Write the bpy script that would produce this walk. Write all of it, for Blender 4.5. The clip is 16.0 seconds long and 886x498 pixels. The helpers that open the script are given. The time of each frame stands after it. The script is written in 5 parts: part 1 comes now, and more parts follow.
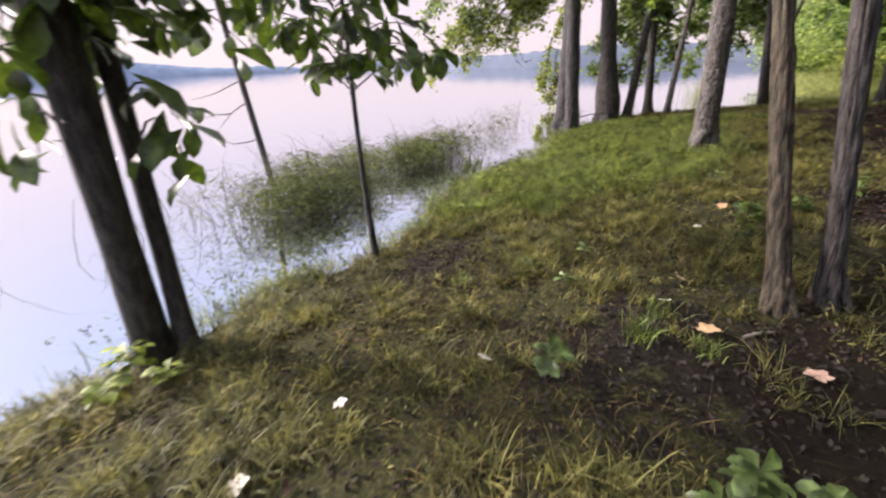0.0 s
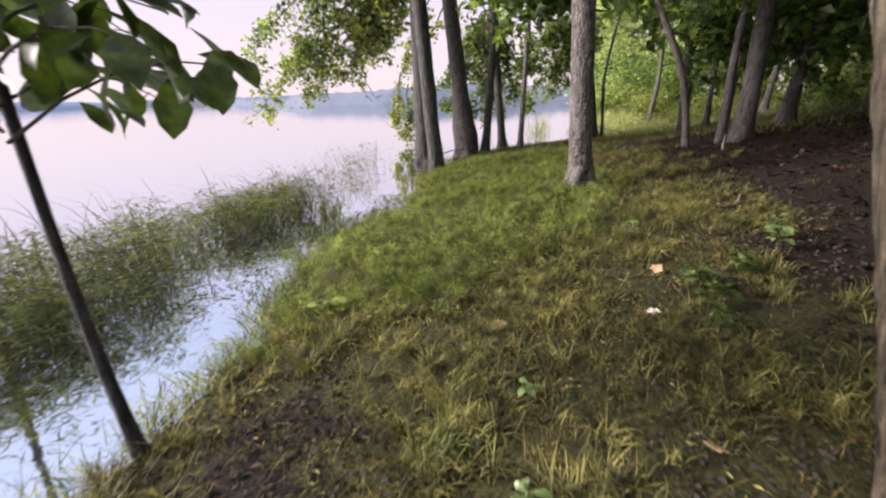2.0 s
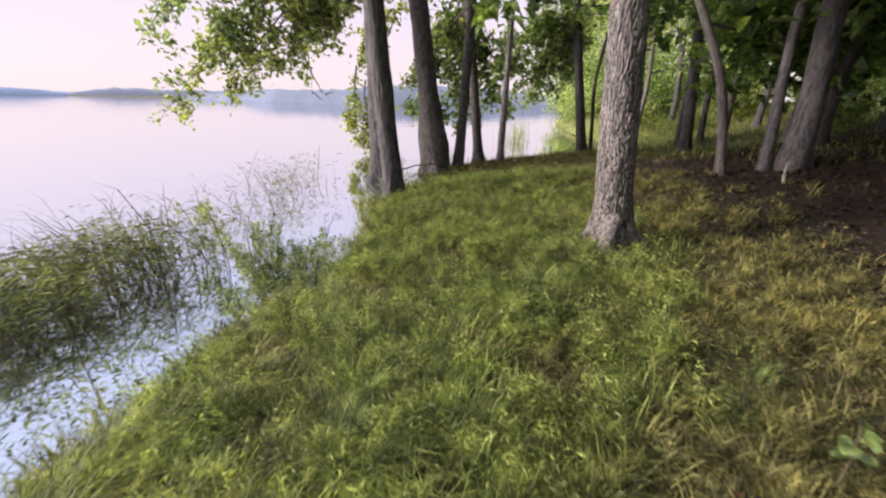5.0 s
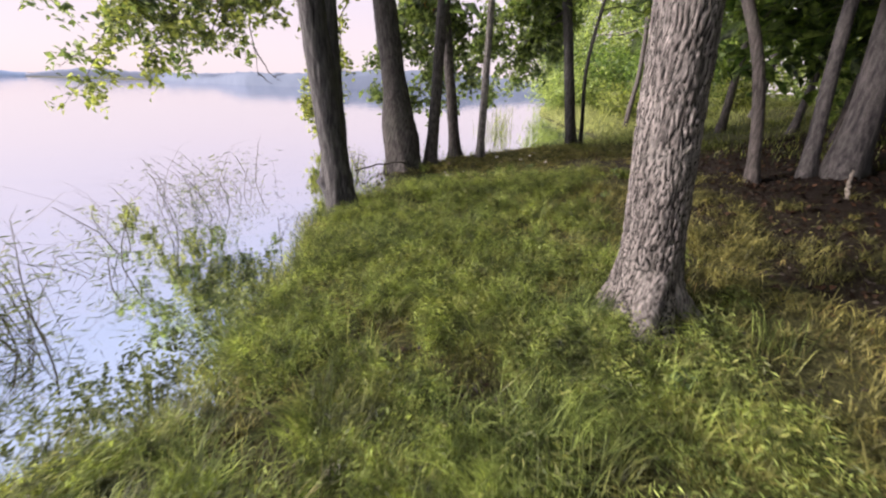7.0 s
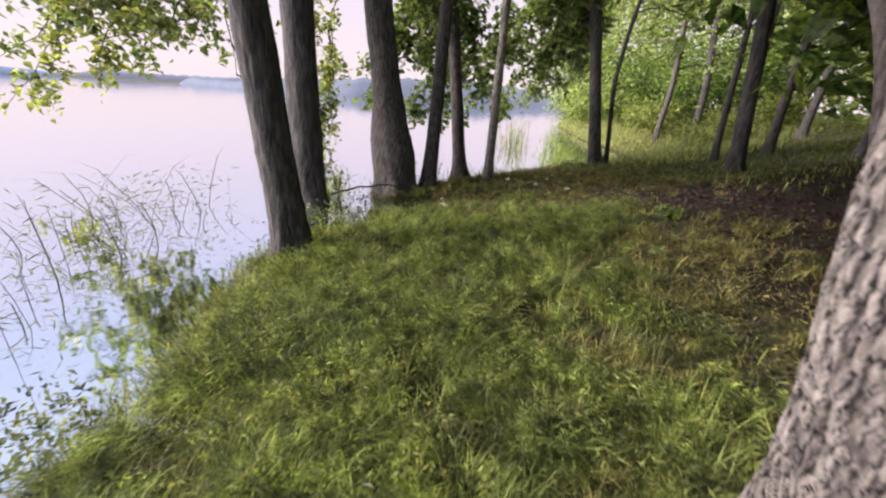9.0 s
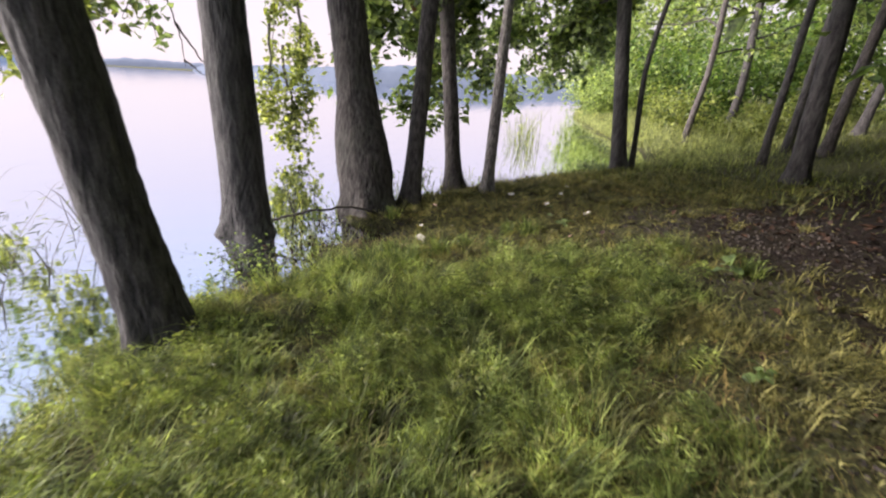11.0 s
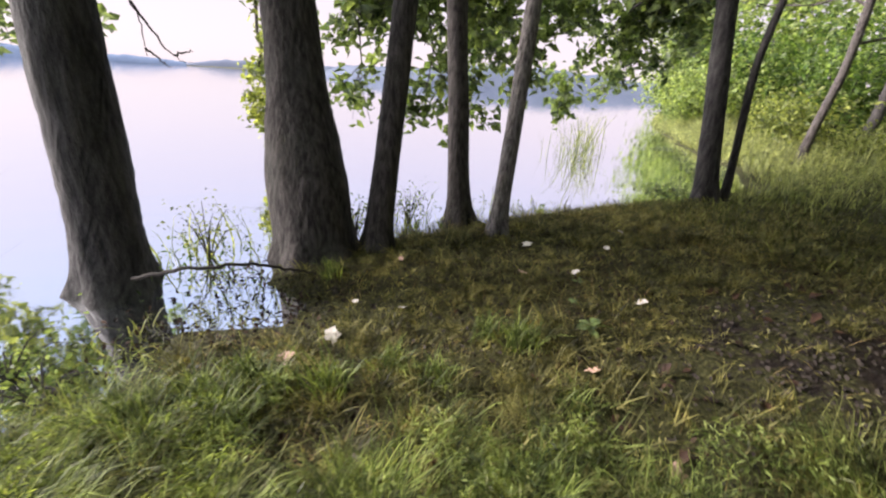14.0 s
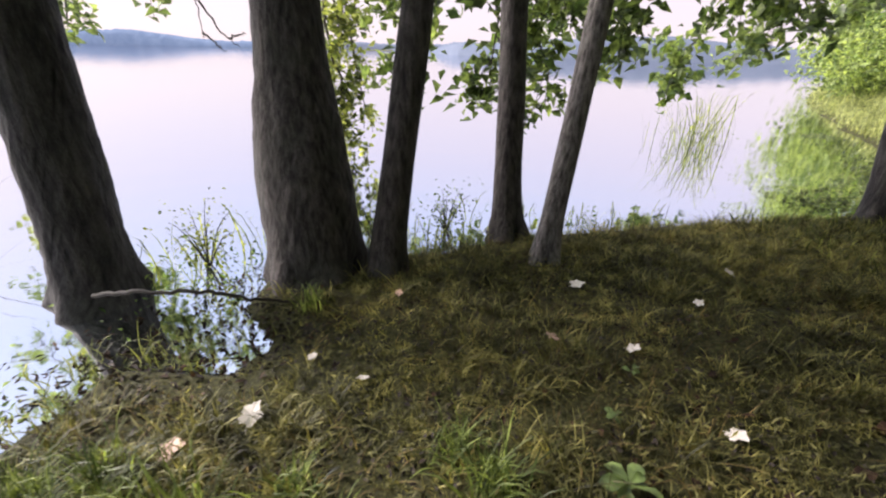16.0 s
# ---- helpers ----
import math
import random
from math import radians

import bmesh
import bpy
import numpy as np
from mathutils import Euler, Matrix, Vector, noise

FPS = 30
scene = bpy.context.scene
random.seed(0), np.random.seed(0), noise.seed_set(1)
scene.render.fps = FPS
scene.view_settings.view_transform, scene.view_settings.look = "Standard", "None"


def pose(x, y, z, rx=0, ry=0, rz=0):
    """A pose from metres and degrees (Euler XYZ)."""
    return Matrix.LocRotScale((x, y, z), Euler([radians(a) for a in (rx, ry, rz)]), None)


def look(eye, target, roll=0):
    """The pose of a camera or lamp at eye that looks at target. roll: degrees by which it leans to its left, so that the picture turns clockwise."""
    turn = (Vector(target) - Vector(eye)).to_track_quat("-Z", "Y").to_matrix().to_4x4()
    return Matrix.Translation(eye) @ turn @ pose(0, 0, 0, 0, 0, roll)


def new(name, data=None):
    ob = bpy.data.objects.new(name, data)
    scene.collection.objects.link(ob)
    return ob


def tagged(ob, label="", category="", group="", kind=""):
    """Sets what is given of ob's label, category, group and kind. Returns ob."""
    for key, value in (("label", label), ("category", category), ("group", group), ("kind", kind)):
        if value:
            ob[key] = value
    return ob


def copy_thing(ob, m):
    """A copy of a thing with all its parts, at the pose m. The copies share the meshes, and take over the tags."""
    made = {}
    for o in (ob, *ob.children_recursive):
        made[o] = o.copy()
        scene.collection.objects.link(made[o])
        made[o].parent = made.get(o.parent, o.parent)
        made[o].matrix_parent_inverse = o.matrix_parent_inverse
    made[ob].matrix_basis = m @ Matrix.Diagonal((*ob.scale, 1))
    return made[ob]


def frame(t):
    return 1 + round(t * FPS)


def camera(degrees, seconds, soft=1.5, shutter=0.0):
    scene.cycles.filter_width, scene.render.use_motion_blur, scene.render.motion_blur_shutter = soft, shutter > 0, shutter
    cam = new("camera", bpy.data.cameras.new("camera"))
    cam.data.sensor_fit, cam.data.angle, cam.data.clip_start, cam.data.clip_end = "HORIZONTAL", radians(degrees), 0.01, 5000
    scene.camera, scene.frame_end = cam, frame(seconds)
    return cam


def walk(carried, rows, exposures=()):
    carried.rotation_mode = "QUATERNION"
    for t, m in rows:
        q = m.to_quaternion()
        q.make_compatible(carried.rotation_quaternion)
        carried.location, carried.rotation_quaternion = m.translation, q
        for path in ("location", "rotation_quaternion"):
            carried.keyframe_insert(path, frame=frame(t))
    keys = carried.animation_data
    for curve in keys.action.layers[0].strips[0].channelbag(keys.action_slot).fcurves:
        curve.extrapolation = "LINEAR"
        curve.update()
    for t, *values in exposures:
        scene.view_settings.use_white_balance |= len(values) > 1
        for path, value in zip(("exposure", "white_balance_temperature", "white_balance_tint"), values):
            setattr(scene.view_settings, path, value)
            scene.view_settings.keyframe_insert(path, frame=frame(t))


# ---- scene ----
cam = camera(95.9, 16.0, soft=2.2, shutter=0.4)
PATH = [
    (0, (0.046, 0.184, 1.775), (-0.011, 2.0, 0.94), -2.1),
    (0.5, (0.092, 0.556, 1.759), (0.273, 2.374, 0.944), -2.2),
    (1, (0.046, 0.939, 1.72), (0.415, 2.746, 0.948), -1.9),
    (1.5, (0.125, 1.406, 1.69), (0.627, 3.2, 0.964), -1.8),
    (2, (0.242, 1.831, 1.699), (0.831, 3.607, 0.993), -1.5),
    (2.5, (0.341, 2.259, 1.678), (1.006, 4.021, 1.007), -0.9),
    (3, (0.506, 2.633, 1.662), (1.165, 4.392, 0.976), -0.8),
    (3.5, (0.729, 2.973, 1.696), (1.386, 4.726, 0.992), -0.6),
    (4, (0.932, 3.334, 1.653), (1.624, 5.084, 0.976), -0.1),
    (4.2, (0.995, 3.49, 1.659), (1.691, 5.237, 0.98), 0.5),
    (6.3, (1.722, 5.097, 1.674), (2.508, 6.78, 0.933), 0.5),
    (6.5, (1.831, 5.195, 1.672), (2.615, 6.874, 0.92), 1.0),
    (7, (2.061, 5.484, 1.662), (2.867, 7.151, 0.906), 1.4),
    (7.5, (2.29, 5.838, 1.682), (3.113, 7.492, 0.916), 1.7),
    (8, (2.514, 6.109, 1.65), (3.315, 7.79, 0.92), 1.8),
    (8.5, (2.743, 6.394, 1.662), (3.522, 8.08, 0.918), 1.6),
    (8.7, (2.824, 6.528, 1.641), (3.598, 8.224, 0.917), 2.2),
    (10.8, (3.818, 7.895, 1.707), (4.476, 9.631, 0.964), 2.2),
    (11, (3.903, 8.057, 1.709), (4.599, 9.766, 0.936), 2.8),
    (11.5, (4.136, 8.407, 1.661), (4.78, 10.144, 0.906), 1.8),
    (12, (4.31, 8.698, 1.643), (4.934, 10.426, 0.854), 1.4),
    (12.5, (4.496, 8.979, 1.555), (5.076, 10.722, 0.764), 1.3),
    (13, (4.768, 9.313, 1.579), (5.289, 11.066, 0.771), 1.4),
    (13.5, (5.029, 9.492, 1.581), (5.508, 11.272, 0.804), 2.2),
    (14, (5.35, 9.65, 1.661), (5.754, 11.446, 0.878), 3.1),
    (14.5, (5.616, 9.915, 1.655), (5.906, 11.727, 0.86), 3.2),
    (15, (5.784, 10.211, 1.692), (5.921, 12.022, 0.854), 2.7),
    (15.5, (5.866, 10.368, 1.688), (5.868, 12.172, 0.824), 1.7),
    (16, (6.063, 10.529, 1.678), (5.999, 12.32, 0.789), 1.1),
]
walk(cam, [(t, look(eye, target, roll)) for t, eye, target, roll in PATH], [(0, 1.02, 6650, 15), (8.7, 1.02, 6650, 15), (11, 1.15, 6500, 12), (16, 1.1, 6500, 12)])

# ---- sky, sun and picture ----
world = bpy.data.worlds.new("overcast_sky")
scene.world = world
world.use_nodes = True
wn, wl = world.node_tree.nodes, world.node_tree.links
wn.clear()
w_out = wn.new("ShaderNodeOutputWorld")
w_bg = wn.new("ShaderNodeBackground")
w_sky = wn.new("ShaderNodeTexSky")
w_sky.sky_type, w_sky.sun_disc = "NISHITA", False
w_sky.sun_elevation, w_sky.sun_rotation = radians(25.4), radians(-72)
w_geo = wn.new("ShaderNodeTexCoord")
w_sep = wn.new("ShaderNodeSeparateXYZ")
w_ramp = wn.new("ShaderNodeValToRGB")
els = w_ramp.color_ramp.elements
els[0].position, els[0].color = 0.0, (4.9, 4.25, 4.7, 1)
els[1].position, els[1].color = 1.0, (22, 21.5, 21, 1)
for at, tone in ((0.1, (4.95, 4.25, 4.7)), (0.22, (4.6, 4.2, 5.0)), (0.45, (3.75, 4.3, 5.9)), (0.6, (4.3, 5.0, 6.6)), (0.78, (9.5, 9.8, 10.6))):
    els.new(at).color = (*tone, 1)
w_mix = wn.new("ShaderNodeMixRGB")
w_mix.inputs[0].default_value = 0.9
wl.new(w_geo.outputs["Generated"], w_sep.inputs[0])
wl.new(w_sep.outputs["Z"], w_ramp.inputs[0])
wl.new(w_sky.outputs[0], w_mix.inputs[1])
wl.new(w_ramp.outputs[0], w_mix.inputs[2])
wl.new(w_mix.outputs[0], w_bg.inputs[0])
w_bg.inputs[1].default_value = 0.1
wl.new(w_bg.outputs[0], w_out.inputs[0])

sun_data = bpy.data.lights.new("sun", "SUN")
sun_data.energy, sun_data.angle, sun_data.color = 5.0, radians(18), (1.0, 0.91, 0.86)
sun = new("sun", sun_data)
sun.matrix_world = look((-40, 13, 20), (0, 0, 0))


# ---- materials ----
def material(name):
    m = bpy.data.materials.new(name)
    m.use_nodes = True
    nt = m.node_tree
    return m, nt, nt.nodes["Principled BSDF"], nt.nodes["Material Output"]


def noise_node(nt, scale, detail=5.0, rough=0.6, coord="Object", stretch=None):
    tc = nt.nodes.new("ShaderNodeTexCoord")
    n = nt.nodes.new("ShaderNodeTexNoise")
    n.inputs["Scale"].default_value, n.inputs["Detail"].default_value, n.inputs["Roughness"].default_value = scale, detail, rough
    src = tc.outputs[coord]
    if stretch:
        mp = nt.nodes.new("ShaderNodeMapping")
        mp.inputs["Scale"].default_value = stretch
        nt.links.new(src, mp.inputs[0])
        src = mp.outputs[0]
    nt.links.new(src, n.inputs["Vector"])
    return n


def ramp_node(nt, src, stops):
    r = nt.nodes.new("ShaderNodeValToRGB")
    els = r.color_ramp.elements
    els[0].position, els[0].color = stops[0][0], (*stops[0][1], 1)
    els[1].position, els[1].color = stops[-1][0], (*stops[-1][1], 1)
    for p, c in stops[1:-1]:
        els.new(p).color = (*c, 1)
    nt.links.new(src, r.inputs[0])
    return r


def mix_node(nt, fac, a, b, mode="MIX"):
    n = nt.nodes.new("ShaderNodeMixRGB")
    n.blend_type = mode
    for i, v in enumerate((fac, a, b)):
        if isinstance(v, (int, float)):
            n.inputs[i].default_value = v
        elif isinstance(v, tuple):
            n.inputs[i].default_value = (*v, 1)
        else:
            nt.links.new(v, n.inputs[i])
    return n.outputs[0]


def bump_node(nt, src, strength, dist, normal=None):
    b = nt.nodes.new("ShaderNodeBump")
    b.inputs["Strength"].default_value, b.inputs["Distance"].default_value = strength, dist
    nt.links.new(src, b.inputs["Height"])
    if normal:
        nt.links.new(normal, b.inputs["Normal"])
    return b.outputs[0]


def bark_material(name, dark, light, moss=(0.09, 0.1, 0.05), scale=22, strength=0.9, dist=0.03):
    """Furrowed bark: upright plates between dark cracks, with lichen patches and shade painted into its hollows."""
    m, nt, bsdf, out = material(name)
    plates = noise_node(nt, scale, 6, 0.62, stretch=(1, 1, 0.22))
    fine = noise_node(nt, scale * 5, 4, 0.6, stretch=(1, 1, 0.5))
    patch = noise_node(nt, 2.2, 4, 0.6)
    col = ramp_node(nt, plates.outputs["Fac"], [(0.34, dark), (0.5, tuple((a + b) / 2 for a, b in zip(dark, light))), (0.66, light)])
    lich = ramp_node(nt, patch.outputs["Fac"], [(0.5, (0, 0, 0)), (0.68, (0.55, 0.55, 0.55))])
    c = mix_node(nt, lich.outputs[0], col.outputs[0], moss)
    grain = ramp_node(nt, fine.outputs["Fac"], [(0.3, (0.62, 0.62, 0.62)), (0.7, (1.2, 1.2, 1.2))])
    c = mix_node(nt, 1.0, c, grain.outputs[0], "MULTIPLY")
    # Shade in hollows and light on raised edges put into the colour, by pointiness.
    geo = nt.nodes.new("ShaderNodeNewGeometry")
    crack_shade = ramp_node(nt, geo.outputs["Pointiness"], [(0.475, (0.06, 0.055, 0.055)), (0.497, (0.8, 0.84, 0.83)), (0.53, (1.25, 1.24, 1.23))])
    c = mix_node(nt, 1.0, c, crack_shade.outputs[0], "MULTIPLY")
    nt.links.new(c, bsdf.inputs["Base Color"])
    bsdf.inputs["Roughness"].default_value = 0.85
    bsdf.inputs["Specular IOR Level"].default_value = 0.25
    nrm = bump_node(nt, plates.outputs["Fac"], strength, dist)
    nt.links.new(bump_node(nt, fine.outputs["Fac"], 0.5, 0.006, nrm), bsdf.inputs["Normal"])
    return m


def leaf_material(name, dark, light, glow=0.45, rough=0.45, gloss=0.4):
    """Thin leaf: a coloured face that lets light through."""
    m, nt, bsdf, out = material(name)
    geo = nt.nodes.new("ShaderNodeNewGeometry")
    patch = noise_node(nt, 1.3, 3)
    c1 = ramp_node(nt, geo.outputs["Random Per Island"], [(0.0, dark), (0.55, tuple((a + b) / 2 for a, b in zip(dark, light))), (1.0, light)])
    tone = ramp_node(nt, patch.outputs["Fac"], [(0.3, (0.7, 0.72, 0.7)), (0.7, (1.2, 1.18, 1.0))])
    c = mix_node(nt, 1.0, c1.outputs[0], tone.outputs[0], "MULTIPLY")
    # Random tuft tone, its range widened to stand in for shade between clumps.
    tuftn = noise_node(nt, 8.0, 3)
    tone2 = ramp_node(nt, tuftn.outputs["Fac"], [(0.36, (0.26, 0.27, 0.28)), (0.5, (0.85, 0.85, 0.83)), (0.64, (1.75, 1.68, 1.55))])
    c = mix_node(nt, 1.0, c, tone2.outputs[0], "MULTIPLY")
    nt.links.new(c, bsdf.inputs["Base Color"])
    bsdf.inputs["Roughness"].default_value = rough
    bsdf.inputs["Specular IOR Level"].default_value = gloss
    tr = nt.nodes.new("ShaderNodeBsdfTranslucent")
    c2 = mix_node(nt, 1.0, c, (1.3, 1.28, 0.75), "MULTIPLY")
    nt.links.new(c2, tr.inputs["Color"])
    mx = nt.nodes.new("ShaderNodeMixShader")
    mx.inputs[0].default_value = glow
    nt.links.new(bsdf.outputs[0], mx.inputs[1])
    nt.links.new(tr.outputs[0], mx.inputs[2])
    nt.links.new(mx.outputs[0], out.inputs["Surface"])
    return m


def plain_material(name, dark, light, scale=12.0, rough=0.8, bump=0.3, dist=0.01):
    m, nt, bsdf, out = material(name)
    n = noise_node(nt, scale, 6, 0.65)
    nt.links.new(ramp_node(nt, n.outputs["Fac"], [(0.3, dark), (0.7, light)]).outputs[0], bsdf.inputs["Base Color"])
    bsdf.inputs["Roughness"].default_value = rough
    nt.links.new(bump_node(nt, n.outputs["Fac"], bump, dist), bsdf.inputs["Normal"])
    return m


def ground_material():
    """Damp soil, moss, thin turf and leaf litter, by large and small patches."""
    m, nt, bsdf, out = material("damp_ground")
    big = noise_node(nt, 0.9, 5, 0.6)
    mid = noise_node(nt, 5.0, 6, 0.7)
    fine = noise_node(nt, 42.0, 6, 0.75)
    grit = noise_node(nt, 150.0, 3, 0.7)
    soil = ramp_node(nt, fine.outputs["Fac"], [(0.32, (0.008, 0.006, 0.005)), (0.52, (0.026, 0.019, 0.015)), (0.74, (0.1, 0.076, 0.058))])
    moss = ramp_node(nt, fine.outputs["Fac"], [(0.3, (0.017, 0.016, 0.008)), (0.52, (0.07, 0.07, 0.026)), (0.75, (0.23, 0.225, 0.085))])
    litter = ramp_node(nt, fine.outputs["Fac"], [(0.3, (0.01, 0.006, 0.005)), (0.55, (0.02, 0.012, 0.009)), (0.75, (0.052, 0.03, 0.022))])
    att = nt.nodes.new("ShaderNodeAttribute")
    att.attribute_name = "cover"
    sep = nt.nodes.new("ShaderNodeSeparateColor")
    nt.links.new(att.outputs["Color"], sep.inputs[0])
    k = nt.nodes.new("ShaderNodeMath")
    k.operation = "MULTIPLY_ADD"
    nt.links.new(mid.outputs["Fac"], k.inputs[0])
    k.inputs[1].default_value = 1.6
    nt.links.new(sep.outputs["Red"], k.inputs[2])
    turf = ramp_node(nt, k.outputs[0], [(0.85, (0, 0, 0)), (1.25, (1, 1, 1))])
    c = mix_node(nt, turf.outputs[0], soil.outputs[0], moss.outputs[0])
    k2 = nt.nodes.new("ShaderNodeMath")
    k2.operation = "MULTIPLY_ADD"
    nt.links.new(big.outputs["Fac"], k2.inputs[0])
    k2.inputs[1].default_value = 1.0
    nt.links.new(sep.outputs["Green"], k2.inputs[2])
    lit = ramp_node(nt, k2.outputs[0], [(0.9, (0, 0, 0)), (1.3, (0.9, 0.9, 0.9))])
    c = mix_node(nt, lit.outputs[0], c, litter.outputs[0])
    nt.links.new(c, bsdf.inputs["Base Color"])
    rr = ramp_node(nt, mid.outputs["Fac"], [(0.33, (0.5, 0.5, 0.5)), (0.5, (0.9, 0.9, 0.9))])
    nt.links.new(rr.outputs[0], bsdf.inputs["Roughness"])
    bsdf.inputs["Specular IOR Level"].default_value = 0.2
    n1 = bump_node(nt, mid.outputs["Fac"], 0.9, 0.09)
    n2 = bump_node(nt, fine.outputs["Fac"], 1.0, 0.05, n1)
    nt.links.new(bump_node(nt, grit.outputs["Fac"], 0.6, 0.006, n2), bsdf.inputs["Normal"])
    return m


def water_material():
    """Still lake water under a pale sky: a mirror with faint ripples over murky depth."""
    m, nt, bsdf, out = material("still_water")
    bsdf.inputs["Base Color"].default_value = (0.03, 0.036, 0.034, 1)
    bsdf.inputs["Roughness"].default_value = 0.05
    bsdf.inputs["IOR"].default_value = 1.33
    gloss = nt.nodes.new("ShaderNodeBsdfGlossy")
    gloss.inputs["Color"].default_value = (0.92, 0.93, 0.97, 1)
    gloss.inputs["Roughness"].default_value = 0.04
    mx = nt.nodes.new("ShaderNodeMixShader")
    mx.inputs[0].default_value = 0.86
    nt.links.new(bsdf.outputs[0], mx.inputs[1])
    nt.links.new(gloss.outputs[0], mx.inputs[2])
    nt.links.new(mx.outputs[0], out.inputs["Surface"])
    a = noise_node(nt, 1.1, 3, 0.5, stretch=(1, 1.6, 1))
    b = noise_node(nt, 9.0, 2, 0.5)
    n1 = bump_node(nt, a.outputs["Fac"], 0.10, 0.05)
    nrm = bump_node(nt, b.outputs["Fac"], 0.05, 0.01, n1)
    nt.links.new(nrm, bsdf.inputs["Normal"])
    nt.links.new(nrm, gloss.inputs["Normal"])
    return m


MAT_GROUND = ground_material()
MAT_WATER = water_material()
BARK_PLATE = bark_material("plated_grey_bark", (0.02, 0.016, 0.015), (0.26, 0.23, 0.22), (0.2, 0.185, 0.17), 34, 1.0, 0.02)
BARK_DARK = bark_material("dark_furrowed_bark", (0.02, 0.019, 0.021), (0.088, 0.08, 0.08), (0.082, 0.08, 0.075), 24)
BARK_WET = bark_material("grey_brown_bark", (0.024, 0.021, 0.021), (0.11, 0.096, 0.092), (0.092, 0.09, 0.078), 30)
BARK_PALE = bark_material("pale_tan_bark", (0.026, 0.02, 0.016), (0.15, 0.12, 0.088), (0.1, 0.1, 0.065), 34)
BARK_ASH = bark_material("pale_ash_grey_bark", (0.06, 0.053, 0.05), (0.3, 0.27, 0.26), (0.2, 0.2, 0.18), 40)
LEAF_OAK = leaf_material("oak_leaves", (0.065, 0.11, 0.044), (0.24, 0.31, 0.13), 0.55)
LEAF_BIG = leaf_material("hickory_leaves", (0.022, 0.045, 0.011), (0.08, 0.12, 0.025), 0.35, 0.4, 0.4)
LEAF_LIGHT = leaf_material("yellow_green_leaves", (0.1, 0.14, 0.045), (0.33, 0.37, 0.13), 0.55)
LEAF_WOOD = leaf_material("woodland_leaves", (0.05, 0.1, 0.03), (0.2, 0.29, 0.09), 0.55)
# Lit copy of the woodland leaves: backlight and haze put into the colour.
LEAF_WOOD_LIT = leaf_material("sunlit_woodland_leaves", (0.14, 0.21, 0.08), (0.38, 0.46, 0.19), 0.55)
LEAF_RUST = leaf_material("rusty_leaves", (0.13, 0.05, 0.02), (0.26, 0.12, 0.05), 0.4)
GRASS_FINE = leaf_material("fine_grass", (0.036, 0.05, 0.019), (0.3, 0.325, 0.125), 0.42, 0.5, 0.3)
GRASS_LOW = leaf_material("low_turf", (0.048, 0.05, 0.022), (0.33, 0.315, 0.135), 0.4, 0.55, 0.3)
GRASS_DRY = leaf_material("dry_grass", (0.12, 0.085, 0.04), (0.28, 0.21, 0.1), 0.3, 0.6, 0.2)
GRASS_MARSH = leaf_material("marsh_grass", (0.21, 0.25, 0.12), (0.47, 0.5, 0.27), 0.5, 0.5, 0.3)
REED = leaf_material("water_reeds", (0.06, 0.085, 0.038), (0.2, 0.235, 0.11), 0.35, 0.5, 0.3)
REED_STEM = plain_material("reed_stem", (0.05, 0.04, 0.025), (0.13, 0.11, 0.06))
WOOD_DEAD = plain_material("dead_wood", (0.1, 0.085, 0.07), (0.3, 0.26, 0.22), 40)
WOOD_DARK = plain_material("wet_dark_wood", (0.01, 0.008, 0.007), (0.042, 0.033, 0.028), 40)


# ---- geometry helpers ----
RNG = np.random.default_rng(7)


def mesh_object(name, verts, faces, mat, parent=None, smooth=False, label=""):
    me = bpy.data.meshes.new(name)
    verts = np.asarray(verts, dtype=np.float64)
    if isinstance(faces, np.ndarray):
        n, k = faces.shape
        me.vertices.add(len(verts))
        me.vertices.foreach_set("co", verts.ravel())
        me.loops.add(n * k)
        me.loops.foreach_set("vertex_index", faces.ravel().astype(np.int32))
        me.polygons.add(n)
        me.polygons.foreach_set("loop_start", np.arange(0, n * k, k, dtype=np.int32))
        me.update(calc_edges=True)
    else:
        me.from_pydata(verts.tolist(), [], [list(f) for f in faces])
    me.materials.append(mat)
    if smooth:
        me.polygons.foreach_set("use_smooth", np.ones(len(me.polygons), dtype=bool))
    ob = new(name, me)
    if parent:
        ob.parent = parent
    if label:
        tagged(ob, label)
    return ob


def empty(name, x, y, z):
    ob = new(name)
    ob.empty_display_size = 0.2
    ob.location = (x, y, z)
    return ob


